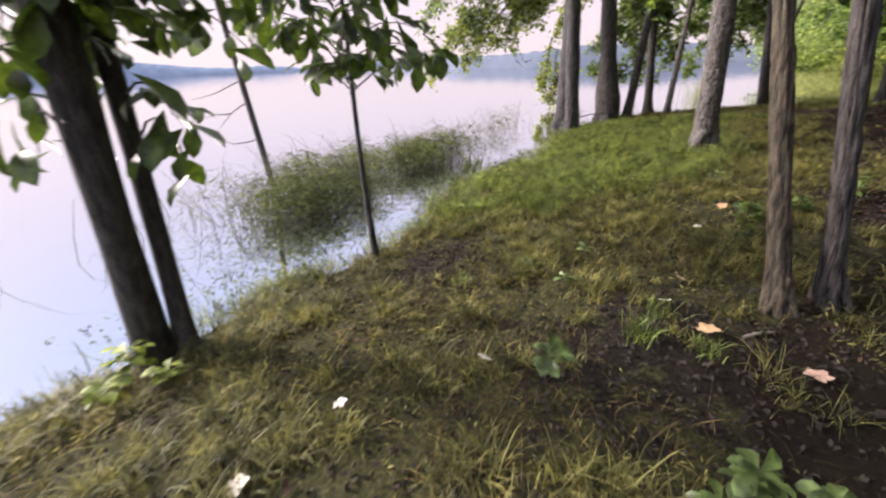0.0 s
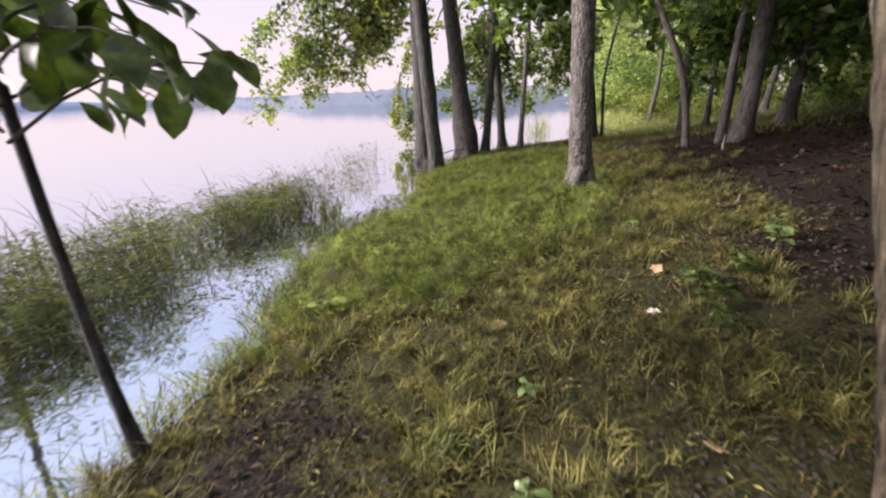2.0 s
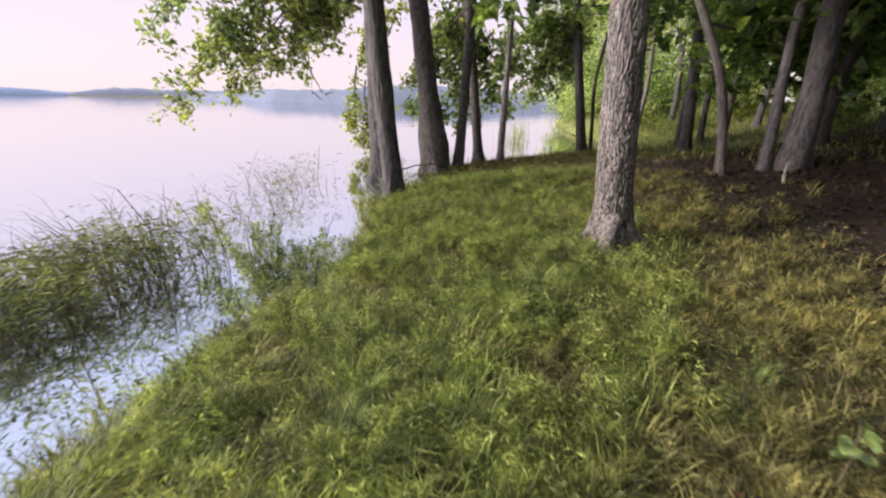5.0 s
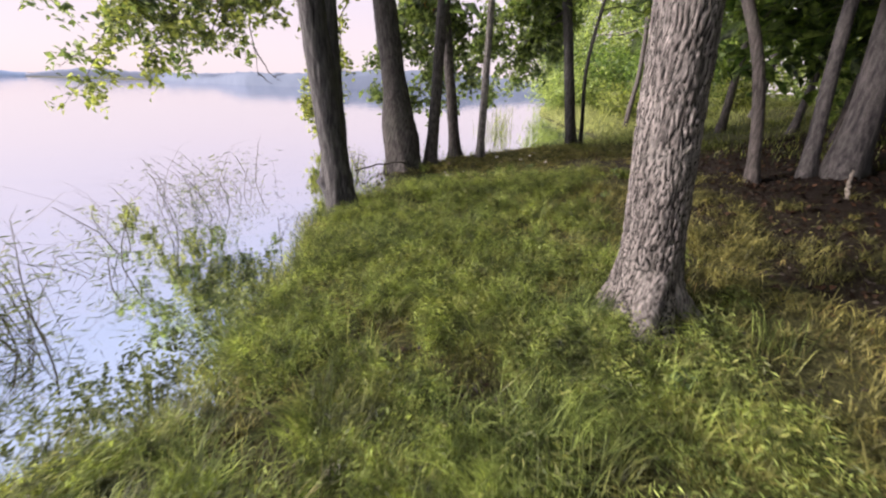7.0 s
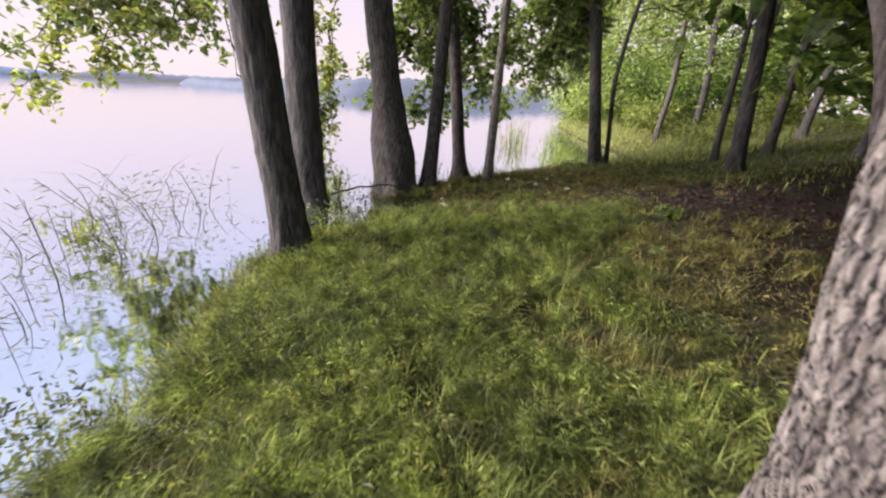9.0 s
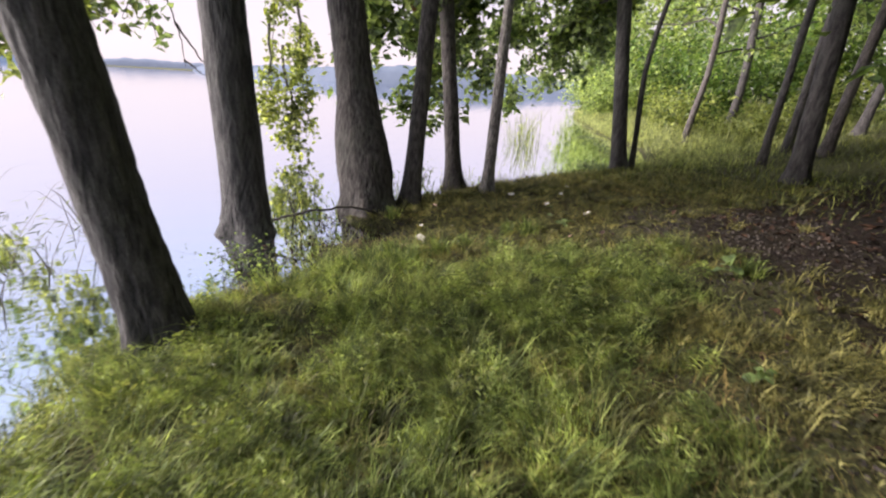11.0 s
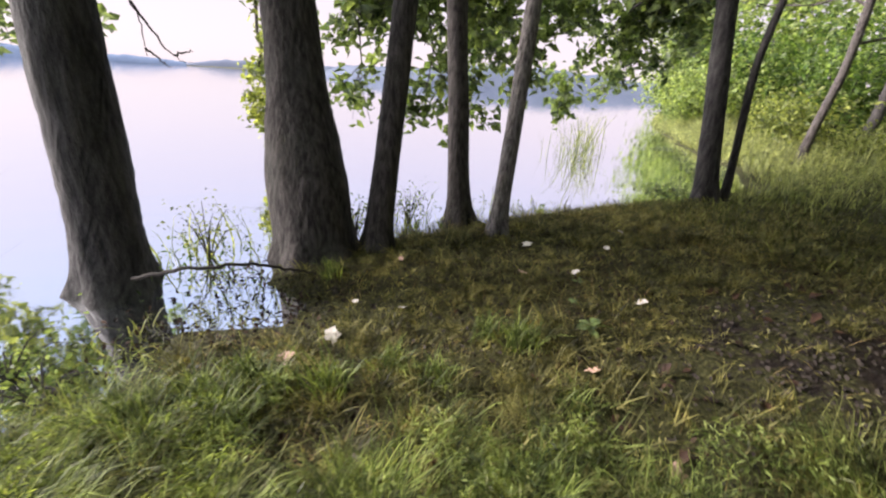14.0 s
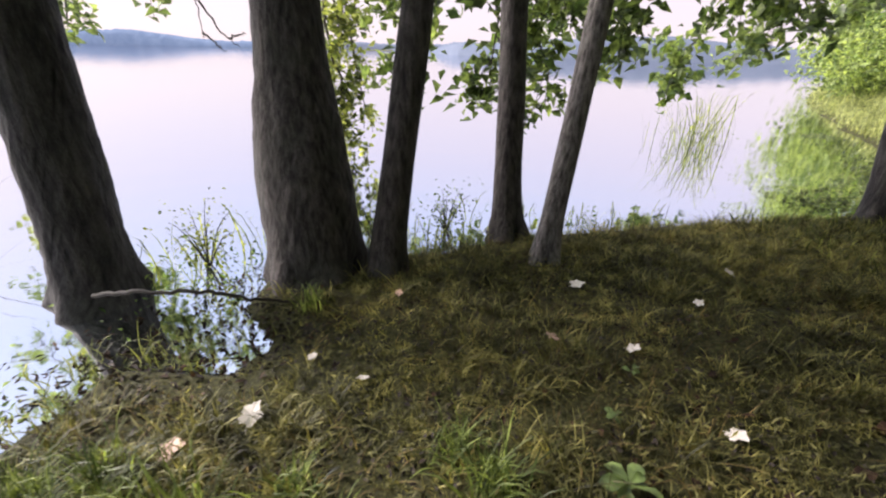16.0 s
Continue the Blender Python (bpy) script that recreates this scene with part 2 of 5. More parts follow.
def tube(points, radii, sides=10, rough=0.0, seed=0.0, roots=0.0, freq=3.0, plates=0.0, cell=(23.0, 6.0, 4.0)):
    """A bent, tapering, uneven tube. Quads, with a closed tip."""
    P = np.asarray(points, float)
    n = len(P)
    tan = np.gradient(P, axis=0)
    tan /= np.linalg.norm(tan, axis=1)[:, None]
    ref = np.array([0.0, 1.0, 0.0]) if abs(tan[0][2]) > 0.6 else np.array([0.0, 0.0, 1.0])
    V = np.zeros((n, sides, 3))
    ang = np.linspace(0, 2 * np.pi, sides, endpoint=False)
    for i in range(n):
        u = np.cross(ref, tan[i])
        u /= np.linalg.norm(u)
        w = np.cross(tan[i], u)
        for j, a in enumerate(ang):
            d = Vector(u * math.cos(a) + w * math.sin(a))
            r = radii[i]
            if roots:
                fade = math.exp(-max(0.0, P[i][2] - P[0][2] - 0.15) / 0.2)
                r *= 1 + roots * fade * (0.75 + 0.5 * math.cos(3 * a + seed) + 0.35 * math.cos(5 * a + seed * 2.3))
            if rough:
                q = Vector(P[i]) + d * r
                r *= 1 + rough * (noise.noise((q[0] * freq + seed, q[1] * freq, q[2] * freq * 0.5)) + 0.5 * noise.noise((q[0] * freq * 3 + seed, q[1] * freq * 3, q[2] * freq * 0.9)))
            if plates:
                q = Vector(P[i]) + d * r
                warp = noise.noise(q * 13), noise.noise(q * 11), noise.noise(q * 9)
                g, near_by = noise.voronoi((q[0] * cell[0] + 0.8 * warp[0], q[1] * cell[0] + seed + 0.8 * warp[1], q[2] * cell[1] + 1.1 * warp[2]))
                flake = noise.noise((q[0] * 45, q[1] * 45, q[2] * 22)) + 0.6 * noise.noise(q * 120)
                top = min(1.0, (g[1] - g[0]) * cell[2] + 0.2 * flake) * (1 + 0.8 * noise.noise(near_by[0] * 7.3))
                r += plates * (top - 0.7) + plates * 0.35 * flake
            V[i, j] = P[i] + np.array(d) * r
    idx = np.arange(n * sides).reshape(n, sides)
    a, b = idx[:-1], idx[1:]
    F = np.stack([a, np.roll(a, -1, 1), np.roll(b, -1, 1), b], -1).reshape(-1, 4)
    return V.reshape(-1, 3), F


class Pile:
    """Collects pieces into one mesh."""

    def __init__(self):
        self.v, self.f, self.n = [], [], 0

    def add(self, v, f):
        self.v.append(np.asarray(v, float))
        self.f.append(np.asarray(f) + self.n)
        self.n += len(v)

    def make(self, name, mat, parent=None, smooth=False, label=""):
        return mesh_object(name, np.concatenate(self.v), np.concatenate(self.f), mat, parent, smooth, label)


def unit(v):
    return v / np.maximum(np.linalg.norm(v, axis=-1, keepdims=True), 1e-9)


def leaves(centres, length, width, rng, droop=0.3, flat=0.6, spread=0.35):
    """Folded kite-shaped leaves, two triangles either side of a midrib, at the given places."""
    C = np.asarray(centres, float)
    n = len(C)
    d = rng.normal(size=(n, 3))
    d[:, 2] = d[:, 2] * 0.5 - droop
    d = unit(d)
    up = rng.normal(size=(n, 3)) * (1 - flat) + np.array([0, 0, 1.0]) * flat
    side = unit(np.cross(d, up))
    nor = np.cross(side, d)
    L = (length * (1 + spread * rng.uniform(-1, 1, n)))[:, None]
    W = L * (width / length) * 0.5
    base = C - d * L * 0.5
    tip = C + d * L * 0.5 - np.array([0, 0, 1.0]) * L * 0.12
    mid1, mid2 = base + d * L * 0.42, base + d * L * 0.42
    fold = nor * W * 0.45
    V = np.stack([base, mid1 + side * W + fold, tip, mid2 - side * W + fold], 1).reshape(-1, 3)
    i = np.arange(n)[:, None] * 4
    F = np.concatenate([i + [0, 1, 2], i + [0, 2, 3]], 0)
    return V, F


def broad_leaves(bases, ways, length, rng, width=0.45):
    """Larger obovate leaves with a bent midrib, eight triangles each."""
    B = np.asarray(bases, float)
    n = len(B)
    d = unit(np.asarray(ways, float))
    up = np.array([0, 0, 1.0]) + rng.normal(size=(n, 3)) * 0.35
    s = unit(np.cross(d, up))
    nn = np.cross(s, d)
    L = (length * rng.uniform(0.65, 1.2, n))[:, None]
    prof = [(0.0, 0.0, 0.0), (0.3, 0.26, 0.04), (0.65, 0.5, 0.02), (0.88, 0.33, -0.05), (1.0, 0.0, -0.13)]
    rows = []
    for t, w, z in prof:
        c = B + d * L * t + nn * L * z
        W = L * width * w
        rows += [c - s * W + nn * W * 0.3, c, c + s * W + nn * W * 0.3]
    V = np.stack(rows, 1).reshape(-1, 3)
    i = np.arange(n)[:, None] * 15
    F = []
    for k in range(4):
        a = 3 * k
        F += [i + [a, a + 1, a + 4, a + 3], i + [a + 1, a + 2, a + 5, a + 4]]
    return V, np.concatenate(F, 0)


def blades(xy, z, height, width, rng, lean=0.5, curl=0.5, way=None):
    """Grass blades: a bent three-step strip each, five triangles; way: the direction in which they lie over."""
    n = len(xy)
    H = (height * rng.uniform(0.45, 1.25, n))[:, None]
    a = rng.uniform(0, 2 * np.pi, n) if way is None else way + rng.normal(0, 0.75, n)
    d = np.stack([np.cos(a), np.sin(a), np.zeros(n)], 1)
    s = np.stack([-np.sin(a + rng.normal(0, 0.6, n)), np.cos(a), np.zeros(n)], 1)
    k = (rng.uniform(0.1, 1, n) * lean)[:, None]
    c = (rng.uniform(0.2, 1, n) * curl)[:, None]
    W = width * (0.6 + 0.8 * rng.random(n))[:, None]
    up = np.array([0, 0, 1.0])
    b = np.column_stack([xy, z - 0.01])
    p1 = b + up * H * 0.45 + d * H * k * 0.35
    p2 = b + up * H * (0.85 - 0.12 * c) + d * H * (k * 0.8 + c * 0.15)
    p3 = b + up * H * (1.05 - 0.45 * c) + d * H * (k * 1.15 + c * 0.55)
    V = np.stack([b - s * W * 0.5, b + s * W * 0.5, p1 - s * W * 0.5, p1 + s * W * 0.5, p2 - s * W * 0.35, p2 + s * W * 0.35, p3], 1).reshape(-1, 3)
    i = np.arange(n)[:, None] * 7
    F = np.concatenate([i + q for q in ([0, 1, 3], [0, 3, 2], [2, 3, 5], [2, 5, 4], [4, 5, 6])], 0)
    return V, F


# ---- ground and lake ----
SHORE = np.array([(-900, -1500), (-60, -90), (-9, -9), (-4, 0), (-2.9, 1.2), (-2.4, 1.8), (-1.9, 2.5), (-1.3, 3.3), (-0.8, 3.8), (-0.2, 4.8), (0.25, 6.0), (1.0, 7.1),
                  (1.7, 7.5), (2.0, 8.2), (2.5, 9.2), (2.82, 10.0), (2.8, 10.6), (3.15, 11.2), (3.65, 11.4), (4.0, 11.58), (4.12, 11.95), (4.12, 12.2), (4.4, 12.2), (4.82, 12.2), (4.96, 12.45),
                  (4.62, 12.8), (4.58, 13.2), (5.0, 13.55), (5.7, 13.72), (6.25, 13.93), (7.3, 14.35), (8.3, 14.55), (9.0, 14.7), (10.3, 15.0), (12.4, 15.6), (14.2, 17.6), (15.0, 19.8), (16.4, 22.5), (20.5, 29), (34, 46),
                  (70, 75), (100, 110), (60, 160), (0, 260), (-60, 520), (-220, 860), (-1600, 1000), (-5000, 900)], float)


LAND = np.vstack([SHORE, [(-6000, 6000), (6000, 6000), (6000, -6000), (-900, -6000)]])


def shore_distance(x, y):
    """Metres inland from the waterline; negative over the lake."""
    x, y = np.asarray(x, float), np.asarray(y, float)
    best = np.full(x.shape, 1e18)
    for a, b in zip(SHORE[:-1], SHORE[1:]):
        d = b - a
        u = np.clip(((x - a[0]) * d[0] + (y - a[1]) * d[1]) / (d @ d), 0, 1)
        best = np.minimum(best, (x - a[0] - u * d[0]) ** 2 + (y - a[1] - u * d[1]) ** 2)
    inside = np.zeros(x.shape, bool)
    for a, b in zip(LAND, np.roll(LAND, -1, 0)):
        if a[1] != b[1]:
            inside ^= ((a[1] > y) != (b[1] > y)) & (x < (b[0] - a[0]) * (y - a[1]) / (b[1] - a[1]) + a[0])
    return np.sqrt(best) * np.where(inside, 1, -1)


def wave(x, y, f, seed=0.0):
    """Soft uneven field between -1 and 1, from a few crossing waves."""
    t = 0
    for k, (a, b, p) in enumerate(((1.0, 0.35, 0.3), (-0.6, 1.1, 1.7), (1.7, -1.3, 4.1), (0.4, 2.2, 2.6), (-2.4, -0.9, 5.2))):
        t = t + np.sin(f * (a * x + b * y) + p + seed * (k + 1)) / (1 + 0.35 * k)
    return t / 3.2


def ground_height(x, y):
    x, y = np.asarray(x, float), np.asarray(y, float)
    s = shore_distance(x, y)
    sp = np.maximum(s, 0)
    land = 0.03 + 0.16 * (1 - np.exp(-sp / 0.8)) + 0.025 * sp + np.where(sp < 7, 0.012 * sp * sp, 0.588 + 0.11 * (sp - 7))
    flat = np.clip((y - 15.2) / 1.2, 0, 1) * np.clip((x - 9.5) / 1.0, 0, 1) * np.clip((6 - sp) / 3, 0, 1)
    land = land * (1 - flat) + (0.02 + 0.035 * sp) * flat
    land = np.where(land > 1.2, 1.2 + 0.25 * np.tanh((land - 1.2) / 2), land)
    bed = np.maximum(-0.9, -0.012 + 0.35 * np.minimum(s, 0))
    near = np.exp(-((x - 5) ** 2 + (y - 7) ** 2) / 900.0)
    bumps = near * (0.022 * wave(x, y, 2.3) + 0.016 * wave(x, y, 6.1, 1.0) + 0.02 * wave(x, y, 13.0, 2.0))
    return np.where(s > 0, land + bumps * np.clip(s / 0.3, 0.3, 1), bed + bumps * 0.15)


def gz(x, y):
    return float(ground_height(x, y))


def stretch_axis(lo, hi, step, far, grow=1.3):
    a = list(np.arange(lo, hi + 1e-6, step))
    d, v = step, a[-1]
    while v < far:
        d *= grow
        v += d
        a.append(v)
    d, v = step, a[0]
    while v > -far:
        d *= grow
        v -= d
        a.insert(0, v)
    return np.array(a)


def build_ground():
    X = stretch_axis(-5, 15, 0.09, 4000)
    Y = stretch_axis(-2, 18, 0.09, 4000)
    gx, gy = np.meshgrid(X, Y)
    z = ground_height(gx, gy)
    V = np.stack([gx, gy, z], -1).reshape(-1, 3)
    idx = np.arange(gx.size).reshape(gx.shape)
    F = np.stack([idx[:-1, :-1], idx[:-1, 1:], idx[1:, 1:], idx[1:, :-1]], -1).reshape(-1, 4)
    ob = mesh_object("ground", V, F, MAT_GROUND, smooth=True)
    s = shore_distance(gx, gy).ravel()
    x, y = gx.ravel(), gy.ravel()
    turf, litter = cover(x, y, s)
    col = np.stack([turf, litter, np.zeros_like(turf), np.ones_like(turf)], -1)
    att = ob.data.color_attributes.new("cover", "FLOAT_COLOR", "POINT")
    att.data.foreach_set("color", col.ravel())
    tagged(ob, "damp lakeshore soil with moss, turf and leaf litter", "ground", kind="structure")


def cover(x, y, s):
    """How much turf and how much brown leaf litter grows at a place, 0 to 1."""
    turf = 0.42 + 0.3 * wave(x, y, 1.7, 3.0) + 0.12 * np.clip((y - 3.6) / 1.5, 0, 1)
    turf = turf - 0.55 * np.exp(-(((x - 1.4) / 0.7) ** 2 + ((y - 1.6) / 0.9) ** 2))
    turf = turf - 0.5 * np.exp(-(((x + 0.1) / 0.5) ** 2 + ((y - 3.4) / 0.5) ** 2))
    turf = turf - 0.4 * np.exp(-(((x - 5.1) / 0.7) ** 2 + ((y - 12.4) / 0.4) ** 2)) - 0.05 * np.clip((y - 11) / 1.2, 0, 1)
    turf = turf - 0.6 * np.clip((s - 4.2) / 1.0, 0, 1) * (y < 11.5)
    litter = np.clip((s - 3.1) / 1.4, 0, 1) * np.clip((12.0 - y) / 2, 0, 1) * np.clip((20 - x) / 5, 0, 1)
    litter = litter + 1.0 * np.exp(-(((x - 2.1) / 0.9) ** 2 + ((y - 1.3) / 1.0) ** 2))
    # Inland strip: dark mossy soil, with extra litter standing in for canopy shade.
    turf = turf - 0.3 * np.clip((x - 6.2) / 1.0, 0, 1) * np.clip((y - 9.0) / 1.0, 0, 1) * np.clip((12.0 - y) / 0.8, 0, 1) + 0.3 * np.clip((x - 7.0) / 1.0, 0, 1) * np.clip((y - 12.0) / 0.8, 0, 1)
    litter = litter + 0.3 * np.clip((x - 6.4) / 1.2, 0, 1) * np.clip((y - 9.5) / 1.0, 0, 1) * np.clip((12.4 - y) / 1.0, 0, 1)
    return np.clip(turf, 0, 1), np.clip(litter, 0, 1)


build_ground()


def build_lake():
    X = stretch_axis(-30, 30, 10, 4500, 1.6)
    gx, gy = np.meshgrid(X, X)
    V = np.stack([gx, gy, np.zeros_like(gx)], -1).reshape(-1, 3)
    idx = np.arange(gx.size).reshape(gx.shape)
    F = np.stack([idx[:-1, :-1], idx[:-1, 1:], idx[1:, 1:], idx[1:, :-1]], -1).reshape(-1, 4)
    tagged(mesh_object("water", V, F, MAT_WATER), "still pale lake reflecting a pink and blue sky", "water", kind="structure")


build_lake()


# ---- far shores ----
# Distance haze is put into the far woods' colour and a faint glow.
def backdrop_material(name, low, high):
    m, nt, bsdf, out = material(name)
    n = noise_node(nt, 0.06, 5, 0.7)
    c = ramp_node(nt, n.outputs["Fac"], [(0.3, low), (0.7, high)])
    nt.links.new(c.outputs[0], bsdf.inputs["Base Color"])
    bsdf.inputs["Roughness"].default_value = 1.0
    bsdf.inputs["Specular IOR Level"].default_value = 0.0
    # Emission lifts the colour as haze would; the woods are no light source.
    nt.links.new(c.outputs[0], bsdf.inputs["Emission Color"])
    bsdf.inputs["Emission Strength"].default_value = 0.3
    return m


def far_woods(name, pts, height, mat, label, seed, step):
    """A wooded bank far across the lake: a lumpy rounded ridge along its shore."""
    pts = np.array(pts, float)
    seg = np.linalg.norm(np.diff(pts, axis=0), axis=1)
    L = np.concatenate([[0], np.cumsum(seg)])
    n = int(L[-1] / step) + 2
    t = np.linspace(0, L[-1], n)
    px, py = np.interp(t, L, pts[:, 0]), np.interp(t, L, pts[:, 1])
    nx, ny = -np.gradient(py), np.gradient(px)
    k = np.hypot(nx, ny)
    nx, ny = nx / k, ny / k
    rng = np.random.default_rng(seed)
    hh = height * (0.72 + 0.2 * np.sin(t / (step * 23)) + 0.12 * np.sin(t / (step * 7.3) + 1)) + height * 0.16 * rng.random(n)
    ends = np.clip(np.minimum(t, L[-1] - t) / (L[-1] * 0.12), 0.08, 1) ** 0.5
    hh = hh * ends
    V = np.stack([np.stack([px, py, np.full(n, -0.3)], -1), np.stack([px + nx * height * 0.1, py + ny * height * 0.1, hh * 0.65], -1),
                  np.stack([px + nx * height * 0.5, py + ny * height * 0.5, hh], -1), np.stack([px + nx * height * 2, py + ny * height * 2, hh * 0.9], -1)], 0).reshape(-1, 3)
    idx = np.arange(4 * n).reshape(4, n)
    F = np.stack([idx[:-1, :-1], idx[:-1, 1:], idx[1:, 1:], idx[1:, :-1]], -1).reshape(-1, 4)
    tagged(mesh_object(name, V, F, mat), label, "far woods", kind="structure")


# Bluer and paler tones carry the haze of each distance.
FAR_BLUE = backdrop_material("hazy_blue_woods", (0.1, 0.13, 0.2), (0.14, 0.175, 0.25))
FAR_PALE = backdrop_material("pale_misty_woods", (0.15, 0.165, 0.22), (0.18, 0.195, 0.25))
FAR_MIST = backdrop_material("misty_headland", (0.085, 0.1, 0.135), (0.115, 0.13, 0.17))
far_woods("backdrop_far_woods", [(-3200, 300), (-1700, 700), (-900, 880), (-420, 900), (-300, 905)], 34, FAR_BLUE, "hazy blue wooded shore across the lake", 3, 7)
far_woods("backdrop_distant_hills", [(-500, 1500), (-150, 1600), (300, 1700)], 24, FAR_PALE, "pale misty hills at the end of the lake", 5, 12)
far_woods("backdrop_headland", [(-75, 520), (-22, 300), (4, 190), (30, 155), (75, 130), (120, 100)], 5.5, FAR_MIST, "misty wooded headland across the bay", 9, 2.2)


# ---- trees ----
def stem_line(x, y, z, lean, height, steps, bend=0.0, seed=0.0, sink=0.25, grade=1.35):
    t = np.linspace(0, 1, steps) ** grade
    h = t * (height + sink) - sink
    px = x + lean[0] * h + bend * np.sin(h * 0.9 + seed) * np.clip(h / 2, 0, 1)
    py = y + lean[1] * h + bend * np.cos(h * 0.7 + seed * 2) * np.clip(h / 2, 0, 1) - bend * math.cos(seed * 2) * np.clip(h / 2, 0, 1)
    return np.stack([px, py, z + h], -1)


def crown_parts(parent, line, radius, low, rng, spread, count, leaf, bark, leaf_mat, droop=0.15):
    """Limbs from the upper trunk, twigs from them, and many single leaves round the twigs."""
    cents = []
    hs = line[:, 2] - line[0, 2]
    top = hs[-1]
    n_limb = 9
    for k in range(n_limb):
        hh = low + (top * 0.97 - low) * (k + 0.5) / n_limb
        p0 = np.array([np.interp(hh, hs, line[:, i]) for i in range(3)])
        a = k * 2.4 + rng.uniform(-0.5, 0.5)
        reach = spread * (1 - 0.55 * (hh - low) / (top - low)) * rng.uniform(0.7, 1.1)
        q = np.linspace(0, 1, 6)[:, None]
        rise = rng.uniform(0.15, 0.5)
        limb = p0 + np.hstack([np.cos(a) * reach * q, np.sin(a) * reach * q, reach * (rise * q - droop * q * q)])
        limb[1:] += rng.normal(0, reach * 0.04, (5, 3))
        r0 = max(0.02, radius * 0.35)
        wood = Pile()
        wood.add(*tube(limb, np.linspace(r0, 0.008, 6), 6))
        for _ in range(7):
            u = rng.uniform(0.35, 1.0)
            b = np.array([np.interp(u, q[:, 0], limb[:, i]) for i in range(3)])
            w = unit(rng.normal(size=3) + np.array([math.cos(a), math.sin(a), -0.1]) * 0.8)
            ln = reach * rng.uniform(0.2, 0.4)
            tw = b + w * ln * np.linspace(0, 1, 3)[:, None]
            wood.add(*tube(tw, [0.012, 0.008, 0.004], 4))
            m = max(4, count // (n_limb * 7))
            cents.append(b + w * ln * rng.uniform(0.1, 1.1, (m, 1)) + rng.normal(0, ln * 0.26, (m, 3)))
        wood.make("limb", bark, parent, True)
    V, F = leaves(np.concatenate(cents), leaf, leaf * 0.62, rng)
    mesh_object("crown", V, F, leaf_mat, parent)


def tree(name, label, x, y, lean, radius, height, bark, leaf_mat=None, low=4.5, spread=3.0, count=6000, leaf=0.16, bend=0.0, seed=0.0, roots=0.35,
         cell=(23.0, 6.0, 4.0), z=None, steps=46, sides=28, rough=0.09, taper=0.5, group="", plates=0.0, bulge=0.0, grade=1.35):
    z = gz(x, y) if z is None else z
    root = empty(name, x, y, z)
    line = stem_line(0, 0, 0, lean, height, steps, bend, seed, 0.25, grade)
    t = np.clip((line[:, 2] - line[0, 2]) / height, 0, 1)
    rad = radius * (1 - taper * t ** 1.1) * (1 + 0.25 * np.exp(-np.maximum(line[:, 2], 0) / 0.3)) * (1 + bulge * np.exp(-((line[:, 2] - 0.68) / 0.65) ** 2))
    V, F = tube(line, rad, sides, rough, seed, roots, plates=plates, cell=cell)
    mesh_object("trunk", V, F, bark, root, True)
    if leaf_mat:
        crown_parts(root, line, radius, low, np.random.default_rng(int(seed * 100) + 11), spread, count, leaf, bark, leaf_mat)
    return tagged(root, label, "tree", group)


def bough(parent, start, end, sag, rng, clumps, per, size, leaf, leaf_mat, bark, r0=0.03, fall=0.5, name="bough"):
    """A branch that reaches from start to end, with leafy twigs hanging off its outer part. Given in world metres."""
    o = np.array(parent.location)
    s, e_ = np.array(start) - o, np.array(end) - o
    q = np.linspace(0, 1, 9)[:, None]
    line = s + (e_ - s) * q + np.array([0, 0, 1.0]) * sag * np.sin(np.pi * q)
    line[1:-1] += rng.normal(0, 0.05, (7, 3))
    wood = Pile()
    wood.add(*tube(line, np.linspace(r0, 0.006, 9), 6))
    C = []
    for _ in range(clumps):
        u = rng.uniform(0.25, 1.0)
        b = np.array([np.interp(u, q[:, 0], line[:, i]) for i in range(3)])
        w = unit(rng.normal(size=3) + np.array([0, 0, -fall]))
        ln = size * rng.uniform(0.6, 1.5)
        tw = b + w * ln * np.linspace(0, 1, 4)[:, None] - np.array([0, 0, 0.15]) * (np.linspace(0, 1, 4)[:, None] ** 2) * ln
        wood.add(*tube(tw, [0.008, 0.006, 0.005, 0.003], 4))
        m = int(per * rng.uniform(0.5, 1.4))
        k = rng.uniform(0.25, 1.1, (m, 1))
        C.append(b + w * ln * k + rng.normal(0, size * 0.24, (m, 3)))
    br = wood.make(name, bark, parent, True)
    V, F = leaves(np.concatenate(C), leaf, leaf * 0.66, rng, 0.35)
    mesh_object("foliage", V, F, leaf_mat, br)
    return br


rb = np.random.default_rng(21)
# The oak's crown lies out of view, made low and dense to shade the slope.
tree_plated = tree("oak_tree", "mature oak with pale plated bark and flared roots in grass", 4.15, 6.9, (-0.03, 0.07), 0.163, 13, BARK_PLATE, LEAF_OAK,
                   low=3.1, spread=4.2, count=14000, leaf=0.3, seed=1.2, roots=1.0, steps=640, sides=190, rough=0.08, plates=0.009, grade=1.9, cell=(36.0, 12.0, 6.0))
tree_lean = tree("leaning_tree", "dark straight trunk leaning from the grassy bank", 3.08, 10.65, (-0.076, 0.018), 0.166, 14, BARK_DARK, LEAF_OAK, low=5.5, spread=3.2, count=5000, seed=2.1, roots=0.5, steps=150, sides=60, plates=0.009)
tree_water = tree("shore_tree", "thick dark trunk standing in the shallow water", 3.44, 12.93, (0.016, 0.076), 0.23, 15, BARK_DARK, LEAF_OAK, z=-0.08, low=5.0, spread=3.4, count=5000, seed=3.4, roots=0.6, steps=150, sides=60, plates=0.009)
